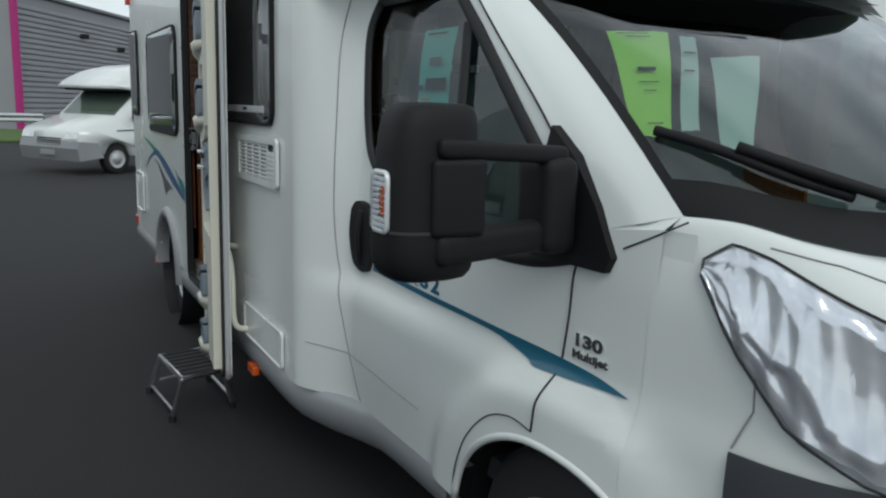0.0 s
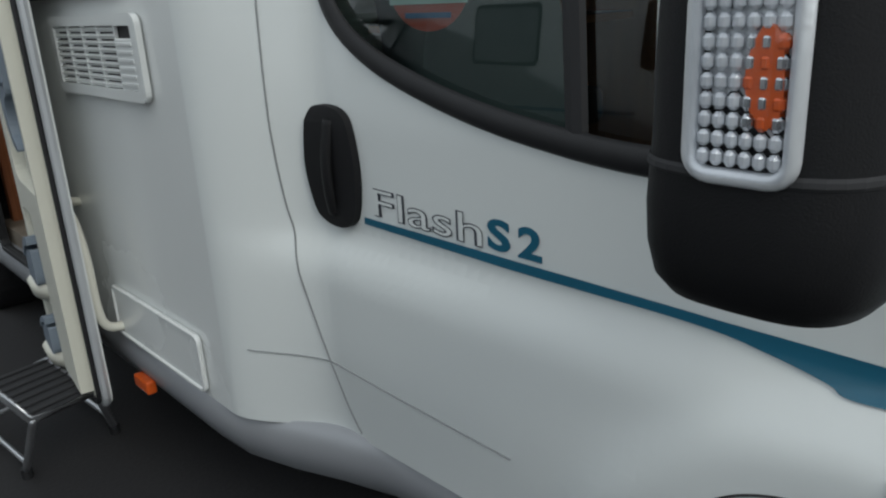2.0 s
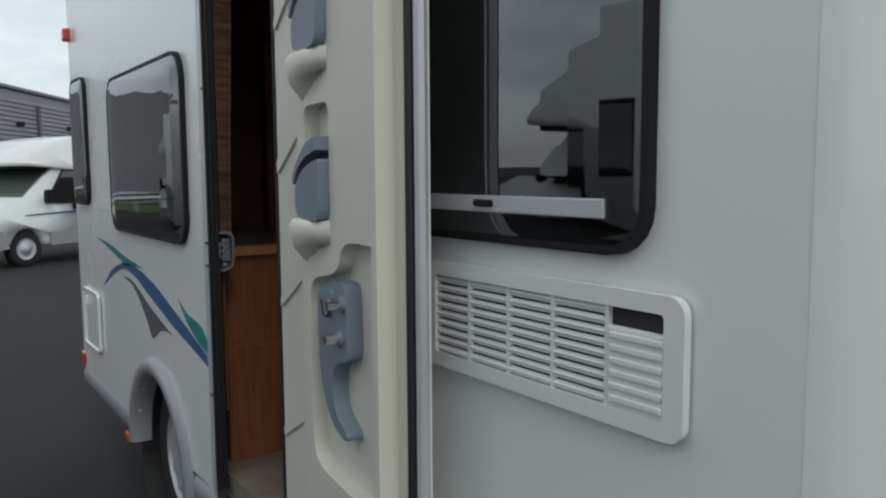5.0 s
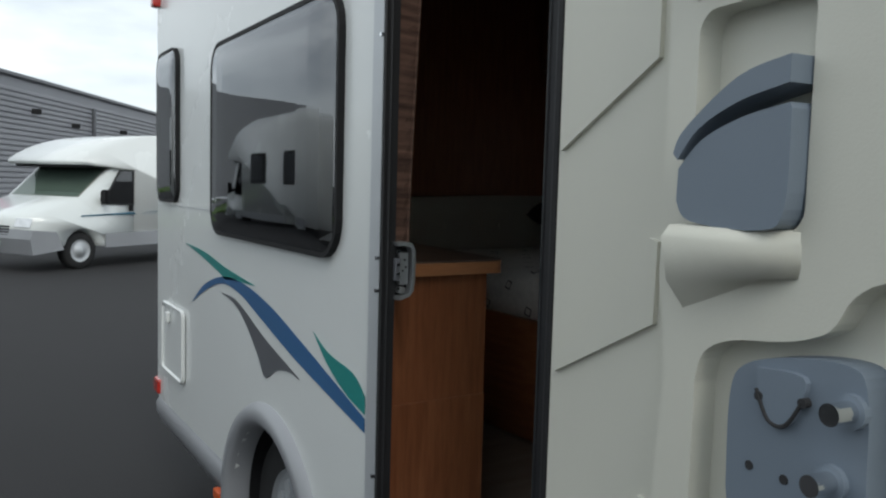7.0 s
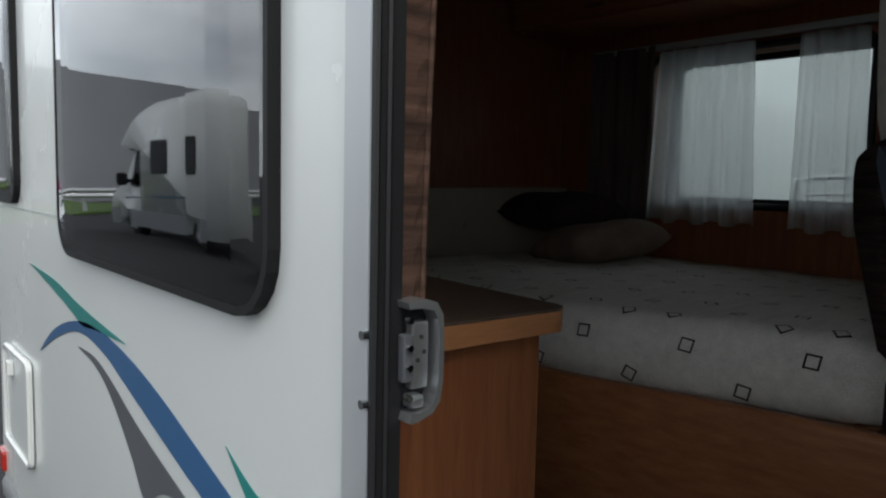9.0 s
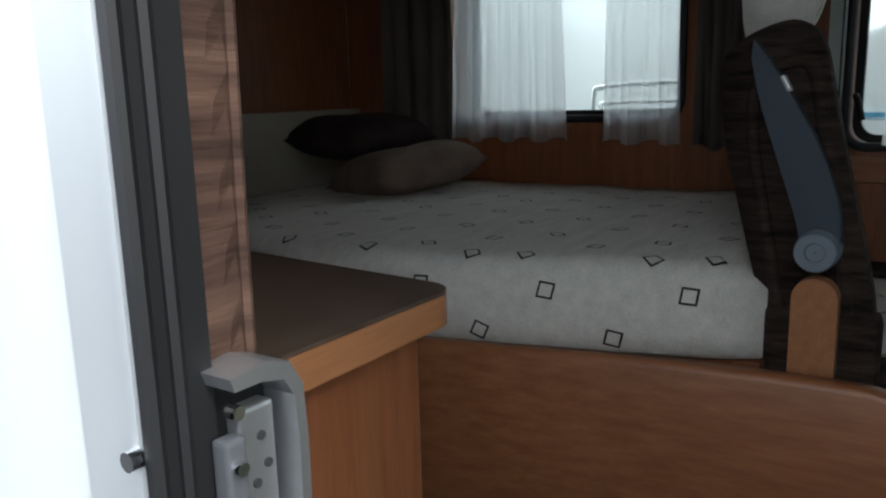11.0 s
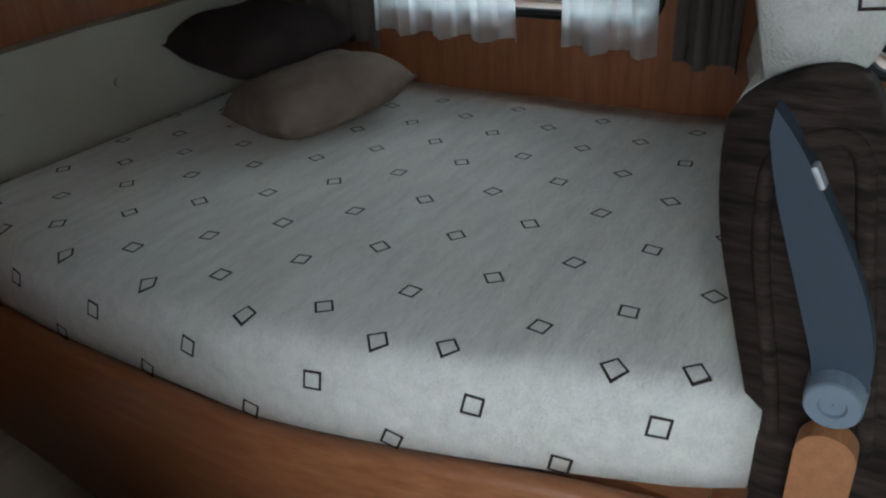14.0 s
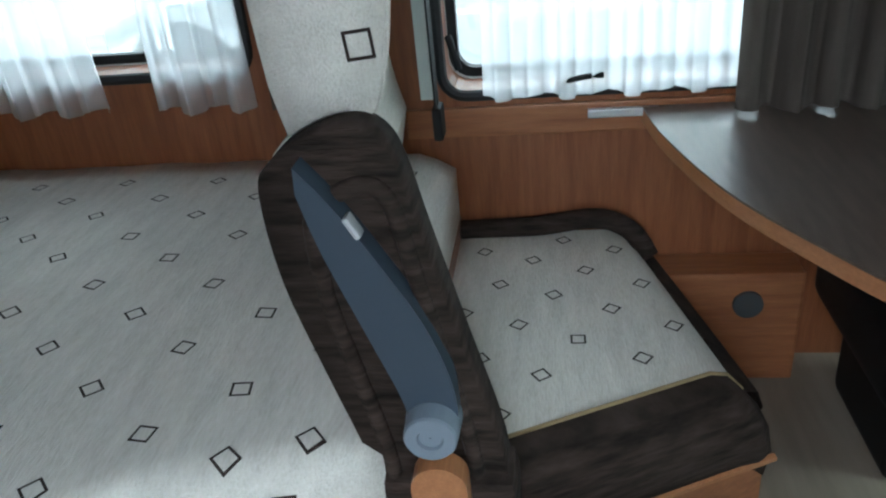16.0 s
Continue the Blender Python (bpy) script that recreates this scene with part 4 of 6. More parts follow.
# backrest, leaning to the rear
prof_side = smooth_loop([(3.200, 0.80), (3.216, 0.955), (3.250, 1.10), (3.283, 1.24), (3.302, 1.325), (3.319, 1.358), (3.347, 1.371), (3.39, 1.361), (3.430, 1.338), (3.447, 1.305), (3.441, 1.20), (3.412, 1.077), (3.378, 0.94), (3.362, 0.80)], 4)
NEARX, FARX = 1.90, INNER - 0.02
bk = sheet([prof_side], FARX - NEARX - 0.05, lambda u, v, w: (NEARX + 0.05 + w, u + (0.04 + 0.34 * min(1.0, max(0.0, (3.42 - u) / 0.16))) * (0.05 + w), v))
part("backrest", bk, LINEN, seat, "cream printed backrest", smooth=False)
sd = sheet([prof_side], 0.055, lambda u, v, w: (NEARX + w, u, v))
bmesh.ops.bevel(sd, geom=[e for e in sd.edges if len(e.link_faces) == 2 and e.calc_face_angle() > 0.9], offset=0.022, segments=4, affect="EDGES")
part("backrest_side", sd, CHENILLE, seat, "dark brown ribbed side of the backrest", smooth=True)
loop = [(3.27 + (u - 3.33) * 0.62 + 0.055, 1.10 + (v - 1.10) * 0.78) for u, v in prof_side]
part("side_welt", sweep([(NEARX - 0.001, u, v) for u, v in loop], 0.010, 8, True), CHENILLE, seat, smooth=True)
head_loop = smooth_loop([(3.411, 1.346), (3.350, 1.350), (3.320, 1.364), (3.302, 1.415), (3.290, 1.50), (3.286, 1.64), (3.310, 1.705), (3.365, 1.722), (3.410, 1.705), (3.431, 1.64), (3.428, 1.50), (3.422, 1.40)], 4)
hd = sheet([head_loop], 0.33, lambda u, v, w: (NEARX + 0.05 + w, u + 0.23 * (0.05 + w), v))
bmesh.ops.bevel(hd, geom=[e for e in hd.edges if len(e.link_faces) == 2 and e.calc_face_angle() > 0.9], offset=0.016, segments=4, affect="EDGES")
headrest = part("headrest", hd, LINEN, seat, "cream printed headrest", smooth=True)
part("headrest_seam", sweep([(NEARX + 0.066, u + 0.012, v) for u, v in head_loop[1:-1]], 0.003, 6), LINEN, headrest)
square_ring(seat, lambda u, v: (NEARX + 0.0475, 3.334 + u, 1.437 + v), 0.021, 40)
for x in (NEARX + 0.16, NEARX + 0.30):
    part("headrest_post", sweep([(x, 3.40, 1.31), (x, 3.40, 1.37)], 0.007, 8), CHROME, seat)
belt = thing("seat_belt", INNER - 0.08, 3.30, 1.1, "black seat belt hanging beside the headrest", "seat belt")
part("strap", boxed(INNER - 0.10, INNER - 0.055, 3.38, 3.384, 1.08, 1.95), BLACK, belt)
part("buckle", boxed(INNER - 0.105, INNER - 0.05, 3.37, 3.39, 1.06, 1.13, 0.006), BLACK, belt)

# armrest folded up along the backrest
arm = smooth_loop([(3.396, 1.343), (3.369, 1.308), (3.333, 1.250), (3.290, 1.170), (3.266, 1.100), (3.260, 1.05), (3.264, 1.03)], 6) + smooth_loop([(3.316, 1.025), (3.321, 1.065), (3.348, 1.147), (3.382, 1.249), (3.398, 1.315)], 6)
ab = sheet([arm], 0.036, lambda u, v, w: (NEARX - 0.030 + w, u, v))
bmesh.ops.bevel(ab, geom=[e for e in ab.edges if len(e.link_faces) == 2 and e.calc_face_angle() > 0.9], offset=0.010, segments=3, affect="EDGES")
a_rest = part("armrest", ab, ARM_GREY, seat, "dark blue-grey plastic armrest folded upright", smooth=False)
part("pivot_cap", lathe([(0.001, -0.052), (0.013, -0.052), (0.015, -0.056), (0.028, -0.056), (0.030, -0.053), (0.032, -0.02), (0.032, 0.0)], (NEARX, 3.290, 1.030), 32), GREY_PLASTIC, a_rest, "round grey pivot cap", smooth=False)
part("catch", tilted(boxed(NEARX - 0.033, NEARX - 0.014, 3.344, 3.351, 1.264, 1.290, 0.003), (NEARX - 0.03, 3.348, 1.278), Matrix.Rotation(radians(-28), 4, "X")), TRIM_ALU, a_rest)

# rounded wooden upright at the foot of the seat
up = rounded(3.254, 3.318, 0.70, 0.992, 0.0318, 8)
ub = sheet([up], 0.03, lambda u, v, w: (NEARX - 0.06 + w, u, v))
bmesh.ops.bevel(ub, geom=[e for e in ub.edges if len(e.link_faces) == 2 and e.calc_face_angle() > 0.9], offset=0.006, segments=3, affect="EDGES")
part("seat_upright", ub, EDGE, seat, "rounded cherry wood upright")
part("seat_side", boxed(NEARX - 0.02, NEARX + 0.06, 3.20, 3.37, FLOOR, 0.93, 0.02), CHENILLE, seat, "dark brown ribbed lower side")

# ---------- low cabinet beside the entrance ----------
cab = thing("low_cabinet", 1.0, 4.2, FLOOR, "low cherry laminate cabinet with a dark brown top beside the entrance", "cabinet")
part("body", boxed(0.872, 1.125, 3.49, 4.94, 0.70, 1.078, 0.003), WOODZ, cab)
part("end_panel", boxed(0.872, 1.125, 3.486, 3.53, FLOOR, 0.80, 0.003), WOODZ, cab)
part("side_panel", boxed(1.10, 1.1255, 3.54, 4.94, FLOOR, 0.71, 0.002), WOODZ, cab)
top_loop = [(0.85, 3.47)] + arc(1.135, 3.505, 0.032, -90, 0, 6) + [(1.215, 4.0), (1.22, 4.94), (0.85, 4.94)]
part("worktop", sheet([top_loop], 0.003, lambda u, v, w: (u, v, 1.108 - w)), TOP, cab, "dark brown speckled worktop")
part("worktop_edge", sheet([top_loop], 0.027, lambda u, v, w: (u, v, 1.1045 - w)), EDGE, cab, "light cherry edge strip")
# pleated screen that hangs inside the doorway
pr = []
for k in range(60):
    z = 1.12 + (2.1 - 1.12) * k / 59
    pr.append([(0.826, 3.386, z), (0.842 + 0.003 * (k % 2), 3.388, z), (0.856 + 0.024 * soft(1.1, 2.0, z), 3.392 + 0.002 * (k % 2), z)])
screen_set = thing("pleated_screen", 0.85, 3.39, 1.12, "brown pleated insect screen folded beside the doorway", "screen")
part("pleats", grid(pr), PLEAT, screen_set)
part("edge_bar", sweep([(p[-1][0] + 0.001, p[-1][1], p[-1][2]) for p in pr[::6]], 0.0035, 6), PLEAT, screen_set)

# ---------- curtains ----------
def curtain(name, u0, u1, z0, z1, x, mat, label, folds, depth, thing_group, flare=0.0, hem=0.008, seed=1):
    r = random.Random(seed)
    ph = [r.uniform(0, 6.28) for _ in range(4)]
    rows = []
    for k in range(25):
        t = k / 24
        z = z1 + (z0 - z1) * t
        row = []
        for i in range(folds * 8 + 1):
            s = i / (folds * 8)
            a = s * folds * math.tau
            d = depth * (0.55 + 0.45 * t) * (math.sin(a + ph[0] + 0.5 * math.sin(a * 0.37 + ph[1])) + 0.35 * math.sin(a * 0.5 + ph[2] + t))
            u = u0 + (u1 - u0) * s + flare * t * (s - 0.5) + 0.006 * math.sin(a * 2 + ph[3]) * t
            row.append((x - depth * 1.4 + d, u, z + (hem * math.sin(a * 0.5 + ph[1]) if k == 24 else 0)))
        rows.append(row)
    return solo(name, grid(rows), mat, label, "curtain", thing_group, True)


curtain("net_curtain", 4.14, 4.50, 1.138, 1.735, INNER - 0.02, NET, "white net curtain drawn to one half of the window", 7, 0.014, "net curtains", 0.05, seed=2)
curtain("net_curtain", 3.795, 4.00, 1.133, 1.735, INNER - 0.02, NET, "white net curtain drawn to one side of the window", 4, 0.014, "net curtains", 0.02, seed=3)
curtain("net_curtain", 2.78, 3.27, 1.125, 1.76, INNER - 0.02, NET, "white net curtain across the dinette window", 8, 0.014, "net curtains", 0.03, seed=4)
curtain("side_curtain", 4.52, 4.80, 1.10, 1.76, INNER - 0.015, TAUPE, "taupe curtain beside the bed window", 4, 0.018, "taupe curtains", seed=5)
curtain("side_curtain", 3.60, 3.735, 1.12, 1.76, INNER - 0.015, TAUPE, "taupe curtain gathered between the windows", 3, 0.016, "taupe curtains", seed=6)
curtain("side_curtain", 2.44, 2.80, 1.09, 1.80, INNER - 0.05, TAUPE, "taupe curtain gathered beside the dinette window", 5, 0.026, "taupe curtains", seed=8)
for u0, u1, z in ((3.58, 4.82, 1.745), (2.40, 3.5, 1.77)):
    solo("curtain_rail", boxed(INNER - 0.03, INNER - 0.004, u0, u1, z, z + 0.022, 0.003), TRIM_ALU, "grey curtain rail above the window", "curtain rail", "curtain rails")

# overhead lockers along the far wall
for k, (a, b2) in enumerate(((2.45, 3.3), (3.305, 4.15), (4.155, 4.995))):
    loc = thing("overhead_locker", INNER - 0.15, (a + b2) / 2, 1.83, "cherry laminate overhead locker above the windows", "locker", "overhead lockers")
    part("body", boxed(INNER - 0.29, INNER - 0.003, a, b2, 1.83, CEIL - 0.003, 0.003), WOODY, loc)
    part("door", boxed(INNER - 0.31, INNER - 0.292, a + 0.008, b2 - 0.008, 1.84, CEIL - 0.02, 0.008), WOODY, loc)
    part("handle", boxed(INNER - 0.325, INNER - 0.308, (a + b2) / 2 - 0.04, (a + b2) / 2 + 0.04, 1.86, 1.875, 0.004), CHROME, loc)

# ---------- dinette ----------
part("wall_ledge", boxed(INNER - 0.016, INNER - 0.002, 2.40, 3.46, 1.035, 1.10, 0.004), WOODY, van, "cherry ledge under the dinette window")
table = thing("dinette_table", 2.3, 2.6, FLOOR, "dark brown dinette table with a light wood edge", "table")
edge_line = smooth_loop([(INNER - 0.02, 2.965), (2.60, 2.945), (2.35, 2.885), (2.16, 2.80), (2.03, 2.72), (1.99, 2.62)], 6)
t_loop = edge_line + [(1.98, 2.15), (2.02, 2.08), (INNER - 0.02, 2.06)]
part("top", sheet([t_loop], 0.004, lambda u, v, w: (u, v, 1.088 - w)), TABLE_TOP, table, "dark walnut table top")
part("edge", sheet([t_loop], 0.026, lambda u, v, w: (u, v, 1.0835 - w)), EDGE, table)
part("leg", sweep([(2.15, 2.45, FLOOR), (2.15, 2.45, 1.06)], 0.03, 16), TRIM_ALU, table)
part("wall_rail", boxed(INNER - 0.032, INNER - 0.016, 2.93, 3.075, 1.07, 1.088, 0.003), TRIM_ALU, table, "short aluminium wall rail")
bx = thing("wall_box", INNER - 0.05, 2.8, FLOOR, "cherry laminate boxing low on the wall with a round outlet", "boxing")
part("panel", boxed(2.70, INNER - 0.003, 2.62, 2.96, FLOOR, 0.73, 0.006), WOODY, bx)
part("outlet", disc(bmesh.new(), (2.697, 2.735, 0.655), 0.032, 0.012, 24, "x"), DASH, bx, "round dark air outlet")
pedal = thing("cab_seat", 2.35, 2.2, FLOOR, "dark cab seat turned towards the table", "seat")
part("cushion", boxed(2.30, 2.74, 2.14, 2.60, 0.66, 0.81, 0.05, 4), BLACK, pedal, smooth=True)
part("base", boxed(2.38, 2.68, 2.20, 2.54, FLOOR, 0.68, 0.02), BLACK, pedal)
for (u, z) in ((3.13, 1.148), (2.75, 1.148)):
    st = part("window_stay", sweep(curve_through([(INNER - 0.012, u, z), (INNER - 0.04, u - 0.01, z + 0.006), (INNER - 0.05, u - 0.05, z + 0.016), (INNER - 0.05, u - 0.085, z + 0.018)], 4), 0.006, 8), BLACK, van, "black window catch")
part("window_stay", sweep(curve_through([(INNER - 0.012, 3.355, 1.25), (INNER - 0.035, 3.345, 1.23), (INNER - 0.04, 3.335, 1.19)], 4), 0.008, 8), BLACK, van, "black window catch")
part("white_strip", boxed(INNER - 0.010, INNER - 0.002, 3.39, 3.425, 1.12, 1.5, 0.002), PAPER_WHITE, van)


# ---------- the cab ----------
ARCH = (0.475, 0.295, 0.338)


def cab_x(y, z):
    """The near side of the cab and the fairing that widens it to the coach."""
    x = lerp_table([(0.0, 1.05), (0.15, 1.022), (0.30, 0.995), (0.45, 0.975), (0.7, 0.955), (1.0, 0.94), (1.40, 0.93)], y)
    x += 0.010 * soft(0.74, 0.81, z) - 0.004                       # shoulder line
    x -= 0.020 * soft(0.80, 0.70, z) * soft(0.30, 0.60, z) * soft(0.18, 0.50, y)        # lower door swells
    x += 0.12 * max(0.0, z - 0.98) ** 1.25                         # leans in towards the roof
    d = math.hypot(y - ARCH[0], (z - ARCH[1]))
    x -= 0.026 * soft(0.50, 0.42, d) * soft(0.30, 0.42, z + 0.1) * soft(0.10, 0.30, y)   # arch flare
    return x + (X0 - 0.0005 - x) * soft(1.42, 1.668, y)


def on_cab(u, v, w=0.0):
    return (cab_x(u, v) + w, u, v)


def along(a, b, n):
    return [(a[0] + (b[0] - a[0]) * k / n, a[1] + (b[1] - a[1]) * k / n) for k in range(n)]


arch_line = arc(ARCH[0], ARCH[1], ARCH[2], 12, 168, 26)
DOOR_WIN = smooth_loop([(0.455, 1.030), (0.60, 0.995), (0.80, 0.990), (0.97, 1.008), (1.13, 1.040), (1.29, 1.092), (1.39, 1.155), (1.435, 1.24), (1.46, 1.40), (1.465, 1.52), (1.44, 1.60)], 5) + [(1.04, 1.60), (0.90, 1.478), (0.70, 1.290), (0.53, 1.125)]
outline = [(0.28, 1.10), (0.36, 1.09), (0.405, 1.085), (0.50, 1.17), (0.66, 1.325), (0.84, 1.48), (1.0, 1.625), (1.10, 1.73), (1.67, 1.73), (1.67, 0.385), (0.96, 0.385)] + arch_line + [(0.105, 0.39), (0.105, 0.50), (0.16, 0.62), (0.27, 0.72)]
skin = sheet([outline, DOOR_WIN], 0.0, on_cab, cuts_u=[0.1 + 0.025 * k for k in range(63)], cuts_v=[0.4 + 0.02 * k for k in range(62)])
part("cab_side", skin, CAB_WHITE, van, smooth=True)
mir = sheet([outline, DOOR_WIN], 0.0, lambda u, v, w: (2 * XC - cab_x(u, v), u, v), cuts_u=[0.1 + 0.1 * k for k in range(16)], cuts_v=[0.4 + 0.08 * k for k in range(18)])
part("cab_side", mir, CAB_WHITE, van, smooth=True)
for flip in (False, True):
    def on_glass(u, v, w, flip=flip):
        x = cab_x(u, v) + 0.012 + w
        return (2 * XC - x if flip else x, u, v)
    # the far pane is darkened so that the cab looks dim inside
    p = part("door_window", sheet([DOOR_WIN], 0.0, on_glass, cuts_u=[0.5 + 0.06 * k for k in range(16)], cuts_v=[1.1, 1.2, 1.3, 1.4, 1.5, 1.6]), DARK_GLASS if flip else CAB_GLASS, van, "green-tinted cab door window", smooth=True)
wl_pts = [on_cab(u, v, -0.001) for u, v in DOOR_WIN]
part("window_seal", sweep(wl_pts, 0.019, 8, True, 0.5), RUBBER, van, "black rubber window seal", smooth=True)
part("window_bar", sweep([on_cab(0.905, 0.995, 0.002), on_cab(0.925, 1.2, 0.002), on_cab(0.955, 1.50, 0.002)], 0.018, 8, False, 0.5), RUBBER, van, "black quarter-light bar")


def seam(pts, name="panel_gap", r=0.0024, n=6, mat=SEAM):
    line = [on_cab(p.x, p.y, -0.0014) for p in curve_through([(u, v, 0) for u, v in pts], 2 * n)]
    part(name, sweep(line, r, 6), mat, van)


seam([(0.455, 1.03), (0.473, 0.99), (0.480, 0.90), (0.494, 0.79), (0.503, 0.70), (0.508, 0.655)])
seam([(1.50, 1.72), (1.53, 1.5), (1.53, 1.25), (1.525, 1.0), (1.515, 0.85), (1.50, 0.77), (1.47, 0.64), (1.42, 0.47), (1.385, 0.40)], r=0.0017, mat=FAINT)
seam([(0.508, 0.655), (0.58, 0.662), (0.66, 0.632), (0.735, 0.555), (0.785, 0.46), (0.805, 0.39)], r=0.0018)
seam([(0.405, 1.085), (0.50, 1.17), (0.66, 1.325), (0.84, 1.48), (1.0, 1.622)], r=0.0026)
seam([(0.36, 1.055), (0.30, 1.085), (0.235, 1.12)], r=0.0018)
seam([(1.60, 0.545), (1.45, 0.54), (1.25, 0.53), (1.0, 0.52)], r=0.0016, mat=FAINT)
part("arch_lip", sweep([on_cab(u, v, 0.004) for u, v in arch_line], 0.010, 8), CAB_WHITE, van, smooth=True)
well = lathe([(0.37, 0.0), (0.37, 0.34), (0.02, 0.36)], (0.99, ARCH[0], ARCH[1]), 32)
part("wheel_well", well, RUBBER, van)

# stripe along the door: thin, then a long blade past the seam
stripe_top = smooth_loop([(1.335, 0.835), (1.0, 0.828), (0.70, 0.819), (0.50, 0.811), (0.40, 0.802), (0.312, 0.783)], 8)
stripe_bot = smooth_loop([(1.335, 0.823), (1.0, 0.813), (0.74, 0.807), (0.65, 0.795), (0.585, 0.781), (0.56, 0.773), (0.48, 0.777), (0.40, 0.780), (0.316, 0.7815)], 6)
part("decal", sheet([stripe_top + stripe_bot[::-1]], 0.0, lambda u, v, w: on_cab(u, v, -0.0050), cuts_u=[0.35 + 0.025 * k for k in range(40)], cuts_v=[0.77, 0.78, 0.79, 0.80, 0.81, 0.82, 0.83]), STRIPE, van, "petrol-blue pinstripe that widens to a blade")


def on_door(u0, v0, slope=0.03):
    """Lettering on the cab side reads towards the front of the van."""
    def place(u, v, w):
        y, z = u0 - u, v0 + v - slope * u
        return on_cab(y, z, -0.0016 - w)
    return place


part("lettering", text_mesh("Flash", 0.066, on_door(1.310, 0.842), 0.0012, 0.0002, width=0.244), INK, van, "outlined model name on the cab door")
part("lettering_face", text_mesh("Flash", 0.066, on_door(1.3095, 0.842), -0.0006, 0.0006, width=0.2425), CAB_WHITE, van)
part("lettering", text_mesh("S", 0.062, on_door(1.056, 0.838), 0.002, 0.0004, width=0.043), STRIPE, van, "blue model code on the cab door")
part("lettering", text_mesh("2", 0.062, on_door(0.999, 0.836), 0.002, 0.0004, width=0.041), STRIPE, van, "blue model code on the cab door")
part("badge", text_mesh("130", 0.034, on_door(0.455, 0.848, 0.02), 0.0016, 0.002, width=0.070), CHROME, van, "chrome badge on the wing")
part("badge", text_mesh("Multijet", 0.024, on_door(0.462, 0.822, 0.02), 0.001, 0.002, width=0.092), CHROME, van, "chrome badge on the wing")

# door handle
hl_loop = smooth_loop([(1.350 + (u - 1.346) * 1.05, v) for u, v in [(1.448, 0.99), (1.432, 1.014), (1.40, 1.018), (1.365, 1.010), (1.345, 0.985), (1.336, 0.915), (1.345, 0.845), (1.365, 0.815), (1.40, 0.808), (1.432, 0.816), (1.448, 0.842), (1.456, 0.915), (1.448, 0.99)]], 5)[:-1]
hb = sheet([hl_loop], 0.02, lambda u, v, w: on_cab(u + 0.10 * (0.9 - v) * -0.35, v, w - 0.014))
bmesh.ops.bevel(hb, geom=[e for e in hb.edges if len(e.link_faces) == 2 and e.calc_face_angle() > 0.9], offset=0.006, segments=3, affect="EDGES")
hnd = part("door_handle", hb, BLACK, van, "black oval door handle")
part("grip", sweep(curve_through([on_cab(1.408, 0.832, -0.014), on_cab(1.404, 0.87, -0.022), on_cab(1.402, 0.93, -0.024), on_cab(1.400, 0.995, -0.014)], 5), 0.013, 10, False, 0.6), BLACK, hnd, smooth=True)

# nose: columns round the front corner, rows upwards
PLAN = [(0.998, 0.29), (1.022, 0.16), (1.058, 0.03), (1.115, -0.10), (1.22, -0.22), (1.42, -0.31), (1.65, -0.345), (XC, -0.355)]
plan_line = [(p.x, p.y) for p in curve_through([(a, b, 0) for a, b in PLAN], 5)]
plan_line += [(2 * XC - a, b) for a, b in plan_line[-2::-1]]
half = (len(plan_line) - 1) / 2
COWL = [(1.045, 0.27, 1.125), (1.075, 0.17, 1.125), (1.13, 0.075, 1.104), (1.25, 0.0, 1.085), (1.5, -0.05, 1.078), (XC, -0.065, 1.078)]
cowl_line = curve_through(COWL, 7)


def cowl(k):
    s = min(k, 2 * half - k) / half
    p = cowl_line[round(s * (len(cowl_line) - 1))]
    return Vector((p.x if k <= half else 2 * XC - p.x, p.y, p.z))


def nose(k, t, out=0.0):
    """Point on the nose: k counts columns, t goes from 0 at the bottom to 1 at the cowl."""
    a, b = plan_line[max(0, k - 1)], plan_line[min(len(plan_line) - 1, k + 1)]
    n = Vector((b[1] - a[1], -(b[0] - a[0]))).normalized()
    if n.dot(Vector((plan_line[k][0] - XC, plan_line[k][1] - 1.0))) < 0:
        n = -n
    p = Vector(plan_line[k]) + n * out
    c = cowl(k)
    f = max(0.0, (t - 0.45) / 0.55 * math.pi / 2)
    h = 1 - math.cos(f)
    q = Vector((p.x + (c.x - p.x) * h, p.y + (c.y - p.y) * h, 0.30 + 0.50 * t / 0.45 if t < 0.45 else 0.80 + (c.z - 0.80) * math.sin(f)))
    edge = min(k, 2 * half - k)
    keep = soft(15, 8, edge) * (1 - soft(0.90, 1.10, q.z))         # runs flush into the wings
    flush = cab_x(q.y, q.z) - 0.0015 - out
    q.x += ((flush if k <= half else 2 * XC - flush) - q.x) * keep
    return q


ROWS_T = [k / 32 for k in range(33)]
K = len(plan_line)
part("bonnet", grid([[nose(k, t) for k in range(K)] for t in ROWS_T]), CAB_WHITE, van, "white bonnet and front wings", smooth=True)
part("bumper", grid([[nose(k, t, 0.010) for k in range(7, K - 7)] for t in (0, 0.1, 0.2, 0.3, 0.37, 0.41, 0.418)]), DARK_BUMPER, van, "dark grey front bumper", smooth=True)
part("bumper_gap", sweep([nose(8, 0.55, 0.001), nose(8, 0.49, 0.001), nose(7, 0.42, 0.001)], 0.0018, 6), FAINT, van)
part("bonnet_gap", sweep([nose(k, 0.86 - 0.012 * max(0, k - 14), 0.001) for k in range(9, 22)], 0.0018, 6), FAINT, van)


